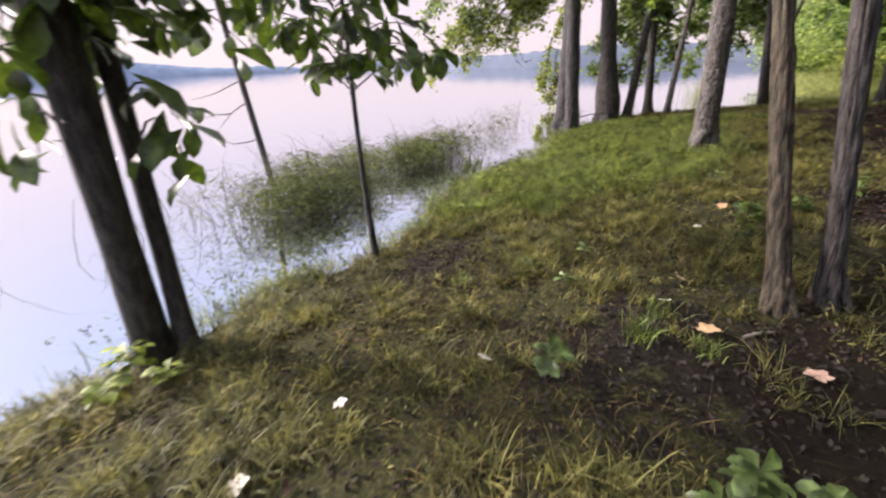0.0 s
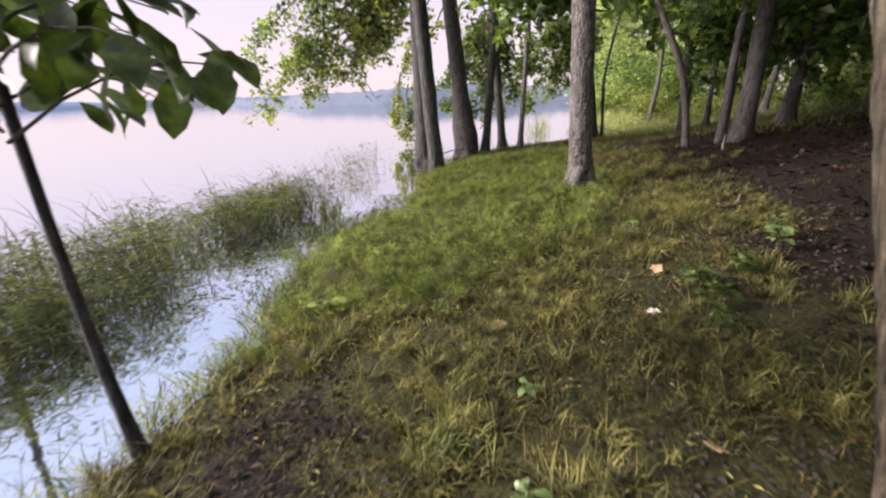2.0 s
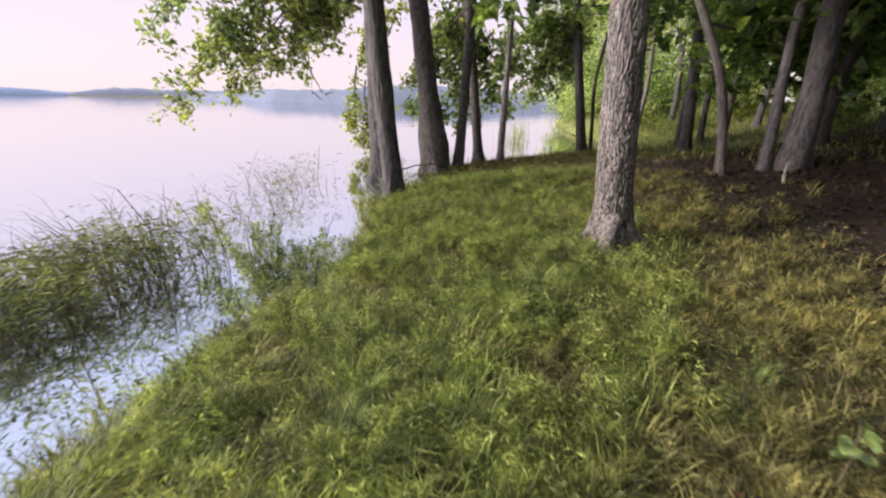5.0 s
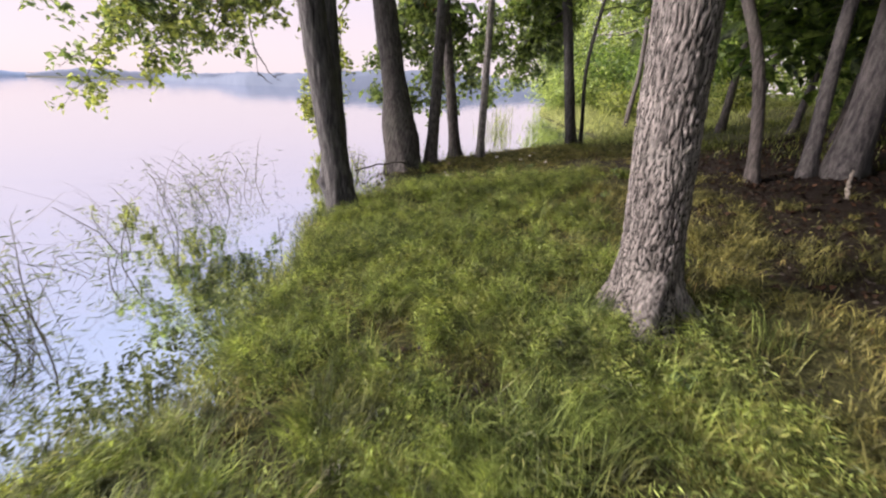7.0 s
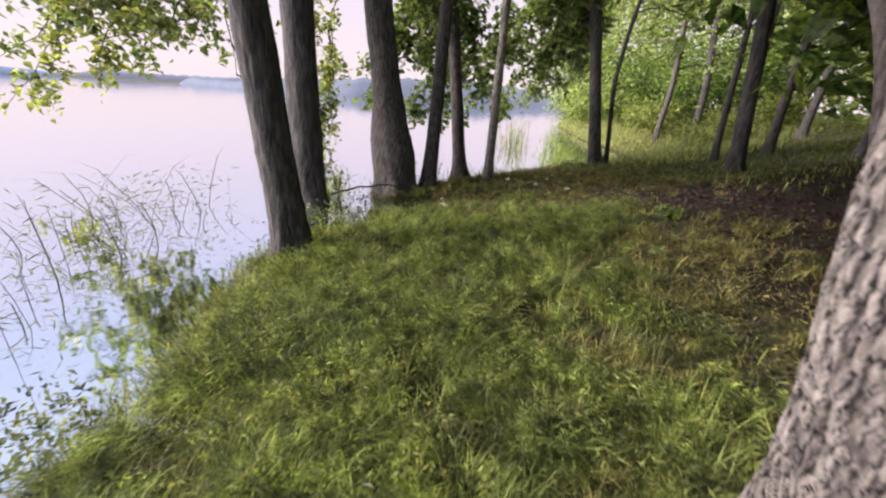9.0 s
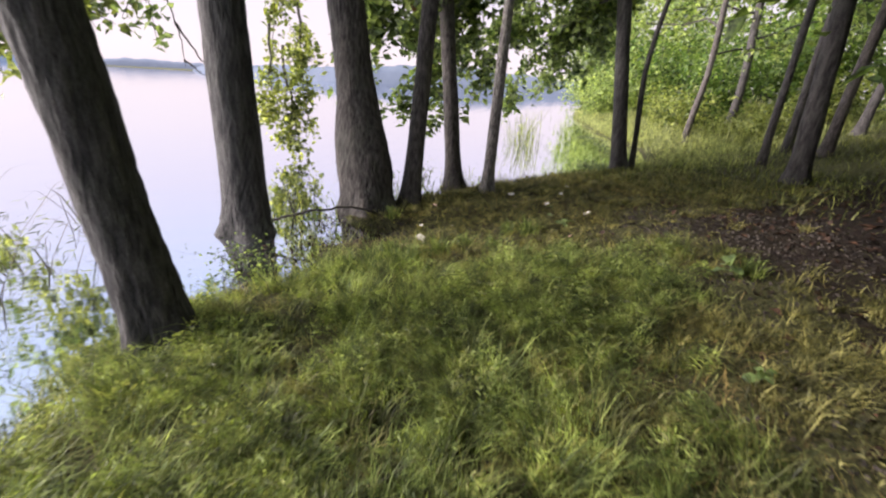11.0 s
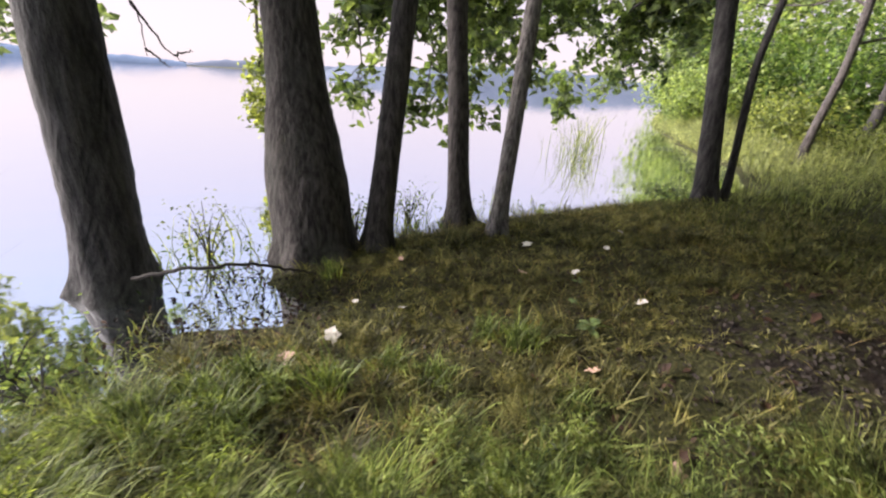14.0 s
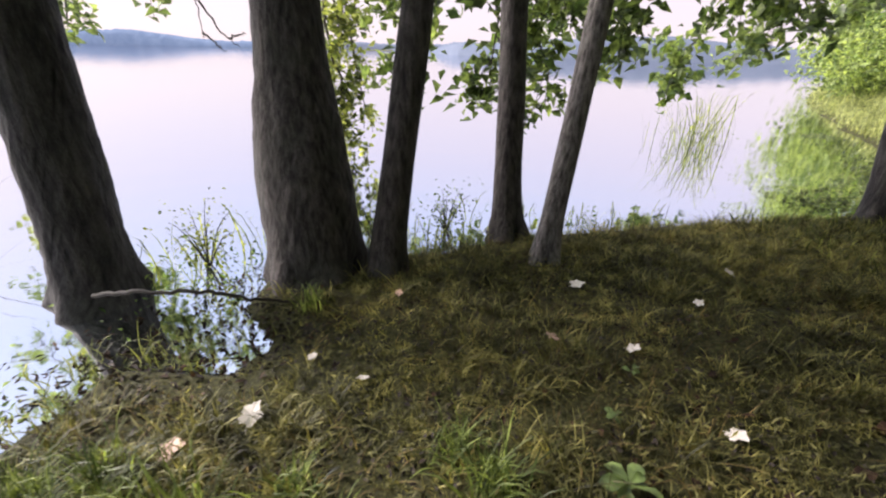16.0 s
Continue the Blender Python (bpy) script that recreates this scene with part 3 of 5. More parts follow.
tree_bulge = tree("swollen_tree", "stout shore tree with a swollen scarred lower trunk", 4.93, 13.34, (-0.055, 0.185), 0.242, 15, BARK_WET, LEAF_OAK, low=5.0, spread=3.4, count=5000, seed=4.3, roots=0.35, steps=150, sides=60, plates=0.009, bulge=0.44)
tree_slim = tree("slim_tree", "slim grey-brown trunk at the water's edge", 5.5, 13.3, (0.14, 0.15), 0.12, 11, BARK_WET, LEAF_OAK, low=4.5, spread=2.2, count=3000, seed=5.1, roots=0.4)
tree_edge = tree("edge_tree", "slim dark trunk with flared base in shallow water", 6.56, 14.2, (-0.03, 0.18), 0.13, 12, BARK_WET, LEAF_OAK, z=0.0, low=4.5, spread=2.6, count=3500, seed=6.2, roots=0.9)
tree_thin = tree("thin_tree", "thin pale leaning trunk at the water's edge", 6.78, 13.45, (0.11, 0.14), 0.086, 9, BARK_ASH, LEAF_OAK, low=4.0, spread=2.0, count=2500, seed=7.7, roots=0.5)
tree_point = tree("point_tree", "dark trunk on the bare point of the bank", 10.63, 14.75, (-0.07, 0.16), 0.15, 13, BARK_DARK, LEAF_WOOD_LIT, low=4.0, spread=3.2, count=2600, seed=8.4, roots=0.5)
tree_crook = tree("crooked_sapling", "crooked thin dark stem beside a larger trunk", 10.94, 14.72, (0.04, 0.05), 0.058, 8, BARK_DARK, LEAF_WOOD_LIT, low=3.5, spread=1.8, count=1300, seed=9.1, roots=0.3, bend=0.16)
tree_near = tree("bank_tree", "dark leaning trunk at the foot of the bank", -1.985, 2.3, (0.171, -0.1), 0.1, 10, BARK_DARK, LEAF_BIG, low=4.0, spread=2.4, count=2500, seed=1.9, roots=0.2)
tree_near2 = tree("bank_tree", "slender dark trunk growing beside a thicker one", -1.8, 2.38, (0.07, 0.0), 0.058, 9, BARK_DARK, LEAF_BIG, low=4.0, spread=2.0, count=2000, seed=2.7, roots=0.3)
tree_snag = tree("dead_snag", "thin bare leaning trunk standing in the reeds", -2.87, 6.535, (-0.107, 0.04), 0.05, 6, BARK_DARK, z=-0.3, seed=3.8, roots=0.0)
# Unseen crowns of both tan trees are thickened to block light from the slope.
tree_tan = tree("tan_tree", "pale tan furrowed trunk with a split base", 1.965, 2.229, (-0.111, 0.244), 0.052, 8, BARK_PALE, LEAF_WOOD, low=3.0, spread=2.4, count=5000, leaf=0.19, seed=4.9, roots=0.6, steps=110, sides=48, plates=0.009)
tree_tan2 = tree("tan_tree", "brown furrowed trunk with a dark hollow base", 2.233, 2.218, (-0.181, 0.079), 0.052, 8, BARK_WET, LEAF_WOOD, low=3.0, spread=2.6, count=5000, leaf=0.19, seed=6.6, roots=0.6, steps=110, sides=48, plates=0.009)
tree_far = tree("wood_tree", "dark woodland trunk on the leaf-strewn slope", 12.0, 12.15, (-0.03, 0.08), 0.15, 12, BARK_DARK, LEAF_WOOD_LIT, low=3.6, spread=3.2, count=2600, seed=7.2)
sapling = tree("sapling", "thin dark sapling with broad drooping leaves on the shore", -0.735, 3.758, (-0.057, 0.058), 0.027, 3.6, BARK_DARK, seed=5.5, roots=0.5, bend=0.05, rough=0.06)



def buttress(parent, ends, r0, bark, cell, plates, rise=0.42):
    """Roots that leave the trunk's foot and run out into the ground. Ends in world metres."""
    o = np.array(parent.location)
    for k, (x, y) in enumerate(ends):
        e_ = np.array((x, y, gz(x, y) - 0.06)) - o
        q = np.linspace(0, 1, 34)[:, None]
        line = np.array([0, 0, rise - 0.05 * k]) * (1 - q) ** 1.8 + e_ * np.array([1, 1, 0]) * q ** 0.8 + np.array([0, 0, 1.0]) * e_[2] * q ** 2
        V, F = tube(line, r0 * (1 - 0.6 * q[:, 0]), 40, 0.12, 2.0 + k, plates=plates, cell=cell)
        mesh_object("root", V, F, bark, parent, True)


buttress(tree_plated, [(3.66, 6.52), (3.84, 6.9), (4.42, 6.56), (4.5, 7.3)], 0.1, BARK_PLATE, (36.0, 12.0, 6.0), 0.008)
buttress(tree_tan, [(1.86, 2.2), (2.02, 2.12)], 0.028, BARK_PALE, (30.0, 12.0, 5.0), 0.003, 0.22)
buttress(tree_tan2, [(2.3, 2.1), (2.14, 2.13)], 0.028, BARK_WET, (30.0, 12.0, 5.0), 0.003, 0.2)

# ---- woodland on the slope ----
WOOD = [(7.9, 8.4, 0.07, -0.15, 0.2, 0.25), (8.6, 7.8, 0.17, 0.12, 0.05, 0.06), (8.45, 8.1, 0.08, 0.2, 0.15, 0.1), (12.3, 9.3, 0.16, 0.02, 0.03, 0.1), (13.9, 13.9, 0.08, 0.05, 0.05, 0.05),
        (16.1, 14.7, 0.1, 0.02, 0.02, 0.05), (16.0, 13.8, 0.12, 0.05, 0.03, 0.05), (19.8, 15.0, 0.13, 0.0, 0.0, 0.08), (15.9, 11.8, 0.1, 0.1, 0.0, 0.1), (10.8, 6.6, 0.2, 0.05, 0.05, 0.05),
        (14.5, 8.0, 0.14, 0.0, 0.05, 0.1), (9.8, 4.4, 0.12, 0.1, 0.1, 0.2), (12.5, 5.4, 0.16, -0.05, 0.05, 0.1), (17.5, 10.2, 0.18, 0.0, 0.0, 0.05), (21, 12.5, 0.16, 0.0, 0.1, 0.05),
        (16, 17.6, 0.1, 0.0, 0.0, 0.1), (19, 18.4, 0.14, 0.0, 0.0, 0.1), (7.4, 1.6, 0.15, 0.0, 0.05, 0.1), (10.5, 0.5, 0.18, 0.0, 0.0, 0.05), (15, 3, 0.2, 0.0, 0.0, 0.05), (4.8, -2.2, 0.2, 0.0, 0.0, 0.05), (18.5, 6.5, 0.2, 0, 0, 0.05)]
# Crowns up to y 11 are widened for shade, those beyond thinned for light.
for i, (x, y, r, lx, ly, bd) in enumerate(WOOD):
    # Past y 11 the leaves take the lit tone, light put into their colour.
    tree("wood_tree", "dark woodland trunk on the leaf-strewn slope", x, y, (lx, ly), r, 9 + 3 * ((i * 7) % 5) / 5, BARK_DARK if i % 3 else BARK_WET, LEAF_WOOD_LIT if y > 11 else LEAF_WOOD, low=(2.6 if y > 11 else 2.1) + 0.4 * (i % 3),
         spread=3.4 if y > 11 else 4.3, count=(1200 if y > 13 else 2300) if y > 11 else 7000, leaf=0.2 if y > 11 else 0.34, bend=bd, seed=1.3 + i * 0.77, roots=0.4, steps=26, sides=14, group="woodland trees")


# ---- low boughs over the water ----
def bough_set(parent, name, mat, leaf, bark, rows, rng, clumps=16, per=34, size=0.5, r0=0.035, fall=0.5):
    for s, e_, sag in rows:
        bough(parent, s, e_, sag, rng, clumps, per, size, leaf, mat, bark, r0, fall, name)


bough_set(tree_water, "bough", LEAF_LIGHT, 0.15, BARK_DARK, [
    ((3.5, 13.27, 4.4), (-0.9, 16.8, 1.5), 0.5), ((3.5, 13.27, 4.6), (0.4, 15.7, 1.75), 0.3), ((3.5, 13.27, 5.0), (1.6, 15.2, 2.2), 0.3), ((3.5, 13.27, 4.6), (2.6, 14.8, 2.7), 0.4)], rb, 24, 40, 0.5)
bough_set(tree_water, "bough", LEAF_OAK, 0.15, BARK_DARK, [
    ((3.5, 13.27, 5.4), (-1.2, 15.8, 2.7), 0.6), ((3.5, 13.27, 5.8), (0.6, 14.8, 3.5), 0.6), ((3.5, 13.27, 5.2), (2.2, 16.2, 2.6), 0.4), ((3.5, 13.27, 6.0), (-0.8, 16.4, 3.4), 0.6), ((3.5, 13.27, 4.8), (0.8, 16.4, 1.9), 0.4), ((3.5, 13.27, 5.0), (-0.3, 15.9, 2.2), 0.4)], rb, 20, 38)
bough_set(tree_bulge, "bough", LEAF_LIGHT, 0.12, BARK_WET, [
    ((4.6, 14.3, 4.6), (3.9, 17.6, 2.2), 0.5), ((3.9, 17.2, 2.6), (3.8, 17.8, 0.7), 0.1), ((4.4, 16.6, 3.0), (4.4, 17.6, 0.45), 0.2), ((4.6, 14.2, 4.2), (4.3, 16.9, 1.6), 0.4), ((4.1, 17.0, 2.2), (4.2, 17.5, 0.2), 0.1)], rb, 13, 36, 0.36, 0.03, 1.1)
bough_set(tree_slim, "bough", LEAF_OAK, 0.18, BARK_WET, [
    ((6.0, 13.9, 3.8), (5.3, 16.4, 1.4), 0.4), ((6.1, 13.9, 3.6), (6.5, 16.6, 1.0), 0.5), ((6.0, 13.9, 4.2), (5.6, 16.0, 2.5), 0.4)], rb, 18, 34, 0.5, 0.03, 0.8)
bough_set(tree_edge, "bough", LEAF_OAK, 0.18, BARK_WET, [
    ((6.5, 15.0, 3.4), (7.3, 16.8, 1.0), 0.4), ((6.5, 15.0, 3.8), (8.3, 16.8, 1.5), 0.5), ((6.5, 15.1, 4.4), (6.6, 17.0, 2.8), 0.4), ((6.5, 15.0, 4.0), (7.6, 17.0, 2.2), 0.4)], rb, 18, 34, 0.5, 0.03, 0.8)
bough_set(tree_point, "bough", LEAF_OAK, 0.18, BARK_DARK, [
    ((10.4, 15.2, 3.4), (9.5, 18.0, 1.5), 0.5), ((10.4, 15.2, 3.6), (11.0, 18.2, 1.6), 0.5), ((10.4, 15.3, 4.2), (9.0, 17.4, 3.0), 0.4), ((10.4, 15.3, 4.4), (12.4, 18.0, 2.7), 0.4), ((10.4, 15.3, 4.0), (8.3, 16.6, 2.6), 0.4), ((10.4, 15.3, 4.2), (10.2, 17.4, 2.3), 0.4), ((10.4, 15.3, 4.6), (11.6, 17.2, 2.4), 0.4)], rb, 20, 36)
bough_set(tree_edge, "bough", LEAF_RUST, 0.16, BARK_WET, [((6.5, 14.9, 4.0), (6.2, 16.1, 2.9), 0.2)], rb, 7, 26, 0.4)


def bare_twigs(parent, rows, r, mat, name="twig"):
    o = np.array(parent.location)
    for pts in rows:
        P = np.array(pts, float) - o
        q = np.linspace(0, len(P) - 1, 5 * len(P))
        L = np.stack([np.interp(q, np.arange(len(P)), P[:, i]) for i in range(3)], -1)
        L[1:-1] += rb.normal(0, r * 0.6, (len(L) - 2, 3))
        mesh_object(name, *tube(L, np.linspace(r, r * 0.25, len(L)), 6), mat, parent, True)


bare_twigs(tree_water, [[(3.0, 14.6, 4.2), (2.45, 16.2, 2.9), (2.5, 16.6, 2.2), (2.5, 16.6, 1.75)], [(2.48, 16.5, 2.4), (2.75, 16.6, 1.85), (2.98, 16.6, 1.68)],
                        [(2.5, 16.6, 1.85), (2.66, 16.6, 1.7), (2.78, 16.6, 1.62)], [(2.85, 16.6, 1.78), (3.0, 16.6, 1.82), (3.1, 16.6, 1.84)]], 0.018, WOOD_DARK)
bare_twigs(tree_snag, [[(-3.12, 6.66, 1.35), (-3.35, 6.6, 1.2), (-3.55, 6.55, 1.0)], [(-3.17, 6.68, 1.65), (-3.5, 6.6, 1.5), (-3.9, 6.6, 1.42)], [(-3.05, 6.64, 0.8), (-3.4, 6.6, 0.74), (-3.6, 6.6, 0.8)],
                       [(-3.35, 6.6, 1.2), (-3.6, 6.6, 1.2), (-3.75, 6.6, 1.15)]], 0.011, WOOD_DARK)


# ---- broad leaves round the sapling and the bank trees ----
def leafy_sprays(parent, tips, n, reach, length, mat, rng, r0=0.008):
    """Stalks from a stem, each with a fan of broad leaves at its end. Stem points and ends in world metres."""
    o = np.array(parent.location)
    for s, e_ in tips:
        s, e_ = np.array(s) - o, np.array(e_) - o
        q = np.linspace(0, 1, 5)[:, None]
        line = s + (e_ - s) * q + np.array([0, 0, 1.0]) * 0.12 * np.sin(np.pi * q)
        stalk = mesh_object("twig", *tube(line, np.linspace(r0, 0.003, 5), 5), BARK_DARK, parent, True)
        for _ in range(n):
            t = rng.uniform(0.45, 1.0)
            b = s + (e_ - s) * t + np.array([0, 0, 0.12 * math.sin(math.pi * t)]) + rng.normal(0, reach * 0.12, 3)
            w = unit(rng.normal(size=3) + (e_ - s) * 0.6)
            w[2] = -abs(w[2]) * 0.8 - 0.15
            V, F = broad_leaves([b], [w], length, rng)
            mesh_object("leaf", V, F, mat, stalk, True)


rs = np.random.default_rng(5)
tips = []
for k in range(32):
    hh = 1.5 + 1.3 * k / 32
    a = k * 2.39996
    rr = rs.uniform(0.45, 0.95)
    sx, sy = -0.735 - 0.057 * hh, 3.758 + 0.058 * hh
    tips.append(((sx, sy, hh + 0.08), (sx + rr * math.cos(a), sy + rr * math.sin(a), hh + 0.2 + rs.uniform(-0.1, 0.2))))
leafy_sprays(sapling, tips, 12, 0.4, 0.25, LEAF_BIG, rs)
tips = [((-1.6, 2.15, 1.9), (-1.74, 2.3, 1.75)), ((-1.6, 2.15, 1.9), (-2.1, 2.0, 1.7)), ((-1.5, 2.2, 1.7), (-1.45, 2.45, 1.55)), ((-1.5, 2.2, 1.5), (-1.45, 2.4, 1.42)), ((-1.5, 2.2, 2.2), (-1.35, 2.8, 2.05)),
        ((-1.5, 2.2, 2.2), (-1.3, 3.2, 1.9)), ((-1.5, 2.2, 2.3), (-1.25, 3.0, 2.1)), ((-1.7, 2.0, 2.0), (-2.2, 2.3, 1.9)), ((-1.6, 2.1, 2.1), (-1.9, 2.6, 1.95)), ((-1.5, 2.2, 2.3), (-1.6, 2.9, 2.1)),
        ((-1.7, 2.0, 1.6), (-1.95, 2.1, 1.45)), ((-1.7, 2.0, 2.3), (-2.4, 2.0, 2.1)), ((-1.6, 2.1, 2.3), (-2.0, 2.9, 2.3))]
for k in range(16):
    tips.append(((-1.55, 2.1, 2.1 + 0.02 * k), (-1.9 + 0.75 * rs.random() - 0.4 * (k % 2), 2.0 + 0.9 * rs.random(), 1.85 + 0.5 * rs.random())))
leafy_sprays(tree_near2, tips, 10, 0.7, 0.24, LEAF_BIG, rs)


# ---- shrubs and the wall of woodland ----
def shrub(name, label, x, y, height, width, count, leaf, mat, seed, z=None, group=""):
    rng = np.random.default_rng(seed)
    root = empty(name, x, y, gz(x, y) if z is None else z)
    C = []
    for k in range(9):
        a, rr = k * 2.4, width * 0.5 * rng.uniform(0.2, 1.0)
        tip = np.array([rr * math.cos(a), rr * math.sin(a), height * rng.uniform(0.5, 1.0)])
        q = np.linspace(0, 1, 5)[:, None]
        line = tip * q + np.array([0, 0, 0.1]) * np.sin(np.pi * q) + np.array([0, 0, -0.05]) * (1 - q)
        mesh_object("stem", *tube(line, np.linspace(0.018, 0.004, 5) * max(0.4, height / 2), 5), BARK_DARK, root, True)
        m = count // 9
        C.append(tip * rng.uniform(0.25, 1.08, (m, 1)) + rng.normal(0, width * 0.13, (m, 3)) * np.array([1, 1, 0.8]))
    C = np.concatenate(C)
    C[:, 2] = np.abs(C[:, 2]) + 0.02
    V, F = leaves(C, leaf, leaf * 0.6, rng)
    mesh_object("foliage", V, F, mat, root)
    return tagged(root, label, "shrub", group)


rw = np.random.default_rng(31)
base_shrubs = [shrub("shrub", "leafy green woodland shrub on the slope", 20.5, 26.5, 2.6, 2.6, 2200, 0.17, LEAF_WOOD_LIT, 41, group="woodland shrubs"),
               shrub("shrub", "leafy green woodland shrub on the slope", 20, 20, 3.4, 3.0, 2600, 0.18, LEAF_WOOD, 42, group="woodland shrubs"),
               shrub("shrub", "bright yellow-green shrub at the marsh edge", 17, 18.6, 1.6, 2.2, 1500, 0.14, LEAF_LIGHT, 43, group="marsh shrubs")]
SPOTS = [(21.5, 25, 1.2, 0), (22, 24, 1.3, 1), (23, 18, 1.2, 1), (24, 14, 1.2, 0), (22, 10, 1.1, 1), (25, 7, 1.3, 0), (20, 3, 1.2, 1), (17, -1, 1.2, 0), (13, -3, 1.2, 1), (26, 22, 1.5, 1), (22, 29, 1.4, 0), (27, 33, 1.6, 1),
         (19, 12, 0.7, 0), (18, 8.5, 0.6, 0), (16.5, 6, 0.6, 0), (18.6, 20.6, 0.9, 2), (19.5, 21.5, 1.0, 2), (18.5, 16.6, 0.8, 2), (21, 16.4, 1.0, 2), (17.2, 17.2, 0.6, 2), (9, -4, 1.2, 0), (21.5, 6, 1.0, 1), (24, 2, 1.4, 0)]
for i, (x, y, k, b) in enumerate(SPOTS):
    copy_thing(base_shrubs[b], pose(x, y, gz(x, y) - 0.05, 0, 0, i * 67) @ Matrix.Scale(k, 4))

C = []
wall = np.array([(40, 50), (30, 37), (29, 27), (31, 17), (30, 7), (25, -4), (15, -10), (4, -14)], float)
for _ in range(1000):
    u = rw.uniform(0, len(wall) - 1.001)
    i = int(u)
    p = wall[i] + (wall[i + 1] - wall[i]) * (u - i) + rw.normal(0, 1.6, 2)
    c = np.array([p[0], p[1], 0.9 + rw.beta(1.1, 1.2) * 13])
    C.append(c + rw.normal(0, 0.75, (64, 3)) * np.array([1, 1, 0.7]))
C = np.concatenate(C)
# Foliage past y 13 has its backlight painted in by the lit leaf tone.
for part_of, mat, lab in ((C[:, 1] > 13, LEAF_WOOD_LIT, "foliage of the woodland edge by the marsh in a sunlit leaf tone"), (C[:, 1] <= 13, LEAF_WOOD, "dense dark green foliage of the woodland")):
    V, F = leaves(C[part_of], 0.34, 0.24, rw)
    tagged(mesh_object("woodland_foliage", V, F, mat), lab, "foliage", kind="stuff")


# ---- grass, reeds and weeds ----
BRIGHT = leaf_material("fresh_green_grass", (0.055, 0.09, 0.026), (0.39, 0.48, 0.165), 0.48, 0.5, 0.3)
def scatter(n, box, keep, seed):
    """Places drawn over a rectangle, kept with the chance that keep(x, y, s) gives."""
    rng = np.random.default_rng(seed)
    got, have = [], 0
    while have < n:
        p = rng.uniform((box[0], box[1]), (box[2], box[3]), (n, 2))
        s = shore_distance(p[:, 0], p[:, 1])
        p = p[rng.random(n) < keep(p[:, 0], p[:, 1], s)]
        got.append(p)
        have += len(p)
    return np.concatenate(got)[:n], rng


TRUNKS = [(4.15, 6.9, 0.28), (3.08, 10.65, 0.28), (3.44, 12.93, 0.4), (4.92, 13.3, 0.42), (5.5, 13.3, 0.2), (1.95, 2.22, 0.14), (2.25, 2.2, 0.14), (-1.9, 2.25, 0.2)]


def off_trunks(x, y):
    k = np.ones_like(x)
    for a, b, r in TRUNKS:
        k = k * (np.hypot(x - a, y - b) > r)
    return k


def clump(x, y):
    return np.clip(0.33 + 0.75 * wave(x, y, 2.2, 0.7) + 1.3 * wave(x, y, 6.3, 2.2) + 1.1 * wave(x, y, 13.0, 4.2), 0, 1)


def meadow(x, y, s):
    # The sparse spot right of the oak stands in for shade on its grass.
    return np.clip((y - 4.2) / 1.6, 0, 1) * np.clip((10.75 + 1.0 * np.clip((5.1 - x) / 0.7, 0, 1) - y + 0.4 * wave(x, y, 2.0, 1.0)) / 0.7, 0, 1) * (1 - 0.75 * np.exp(-((x - 4.5) / 0.7) ** 2 - ((y - 6.0) / 0.6) ** 2)) * np.clip((s + 0.25 - 0.3 * np.clip((y - 10.7) / 0.6, 0, 1)) / 0.2, 0, 1) * np.clip((3.15 - s + 0.5 * np.clip((y - 9) / 1.5, 0, 1)) / 1.4, 0, 1)


def stuff(ob, label, category):
    return tagged(ob, label, category, kind="stuff")


p, rng = scatter(42000, (-0.8, 3.8, 9.5, 12.5), lambda x, y, s: meadow(x, y, s) * (0.02 + 0.98 * clump(x, y)) * off_trunks(x, y), 61)
hgt = 0.06 + 0.12 * clump(p[:, 0], p[:, 1])
V, F = blades(p, ground_height(p[:, 0], p[:, 1]), hgt, 0.0042, rng, 0.95, 1.0)
stuff(mesh_object("tall_grass", V, F, GRASS_FINE), "soft bright green wispy grass on the bank", "grass")


p, rng = scatter(38000, (-0.8, 3.8, 9.5, 12.5), lambda x, y, s: meadow(x, y, s) * clump(x, y) ** 2 * off_trunks(x, y), 75)
C = np.column_stack([p, ground_height(p[:, 0], p[:, 1]) + rng.uniform(0.02, 0.26, len(p)) * clump(p[:, 0], p[:, 1])])
V, F = leaves(C, 0.036, 0.007, rng, -0.1, 0.4)
stuff(mesh_object("fine_weeds", V, F, GRASS_FINE), "feathery bright green weeds among the grass", "weeds")


c, rng = scatter(900, (-0.8, 3.9, 9.5, 12.4), lambda x, y, s: meadow(x, y, s) * (0.02 + 0.98 * clump(x, y) ** 1.5) * off_trunks(x, y), 80)
k = np.repeat(np.arange(len(c)), 210)
big = rng.uniform(0.55, 1.4, len(c))[k]
a, rr, hh = rng.uniform(0, 2 * np.pi, len(k)), np.sqrt(rng.random(len(k))), rng.random(len(k)) ** 0.6
C = np.column_stack([c[k, 0] + np.cos(a) * rr * 0.13 * big, c[k, 1] + np.sin(a) * rr * 0.13 * big, np.zeros(len(k))])
C[:, 2] = ground_height(C[:, 0], C[:, 1]) + 0.01 + hh * (1 - 0.55 * rr ** 2) * 0.2 * big
V, F = leaves(C, 0.036, 0.0055, rng, -0.5, 0.25)
stuff(mesh_object("feathery_weeds", V, F, BRIGHT), "bushy feathery bright green weeds on the bank", "weeds")


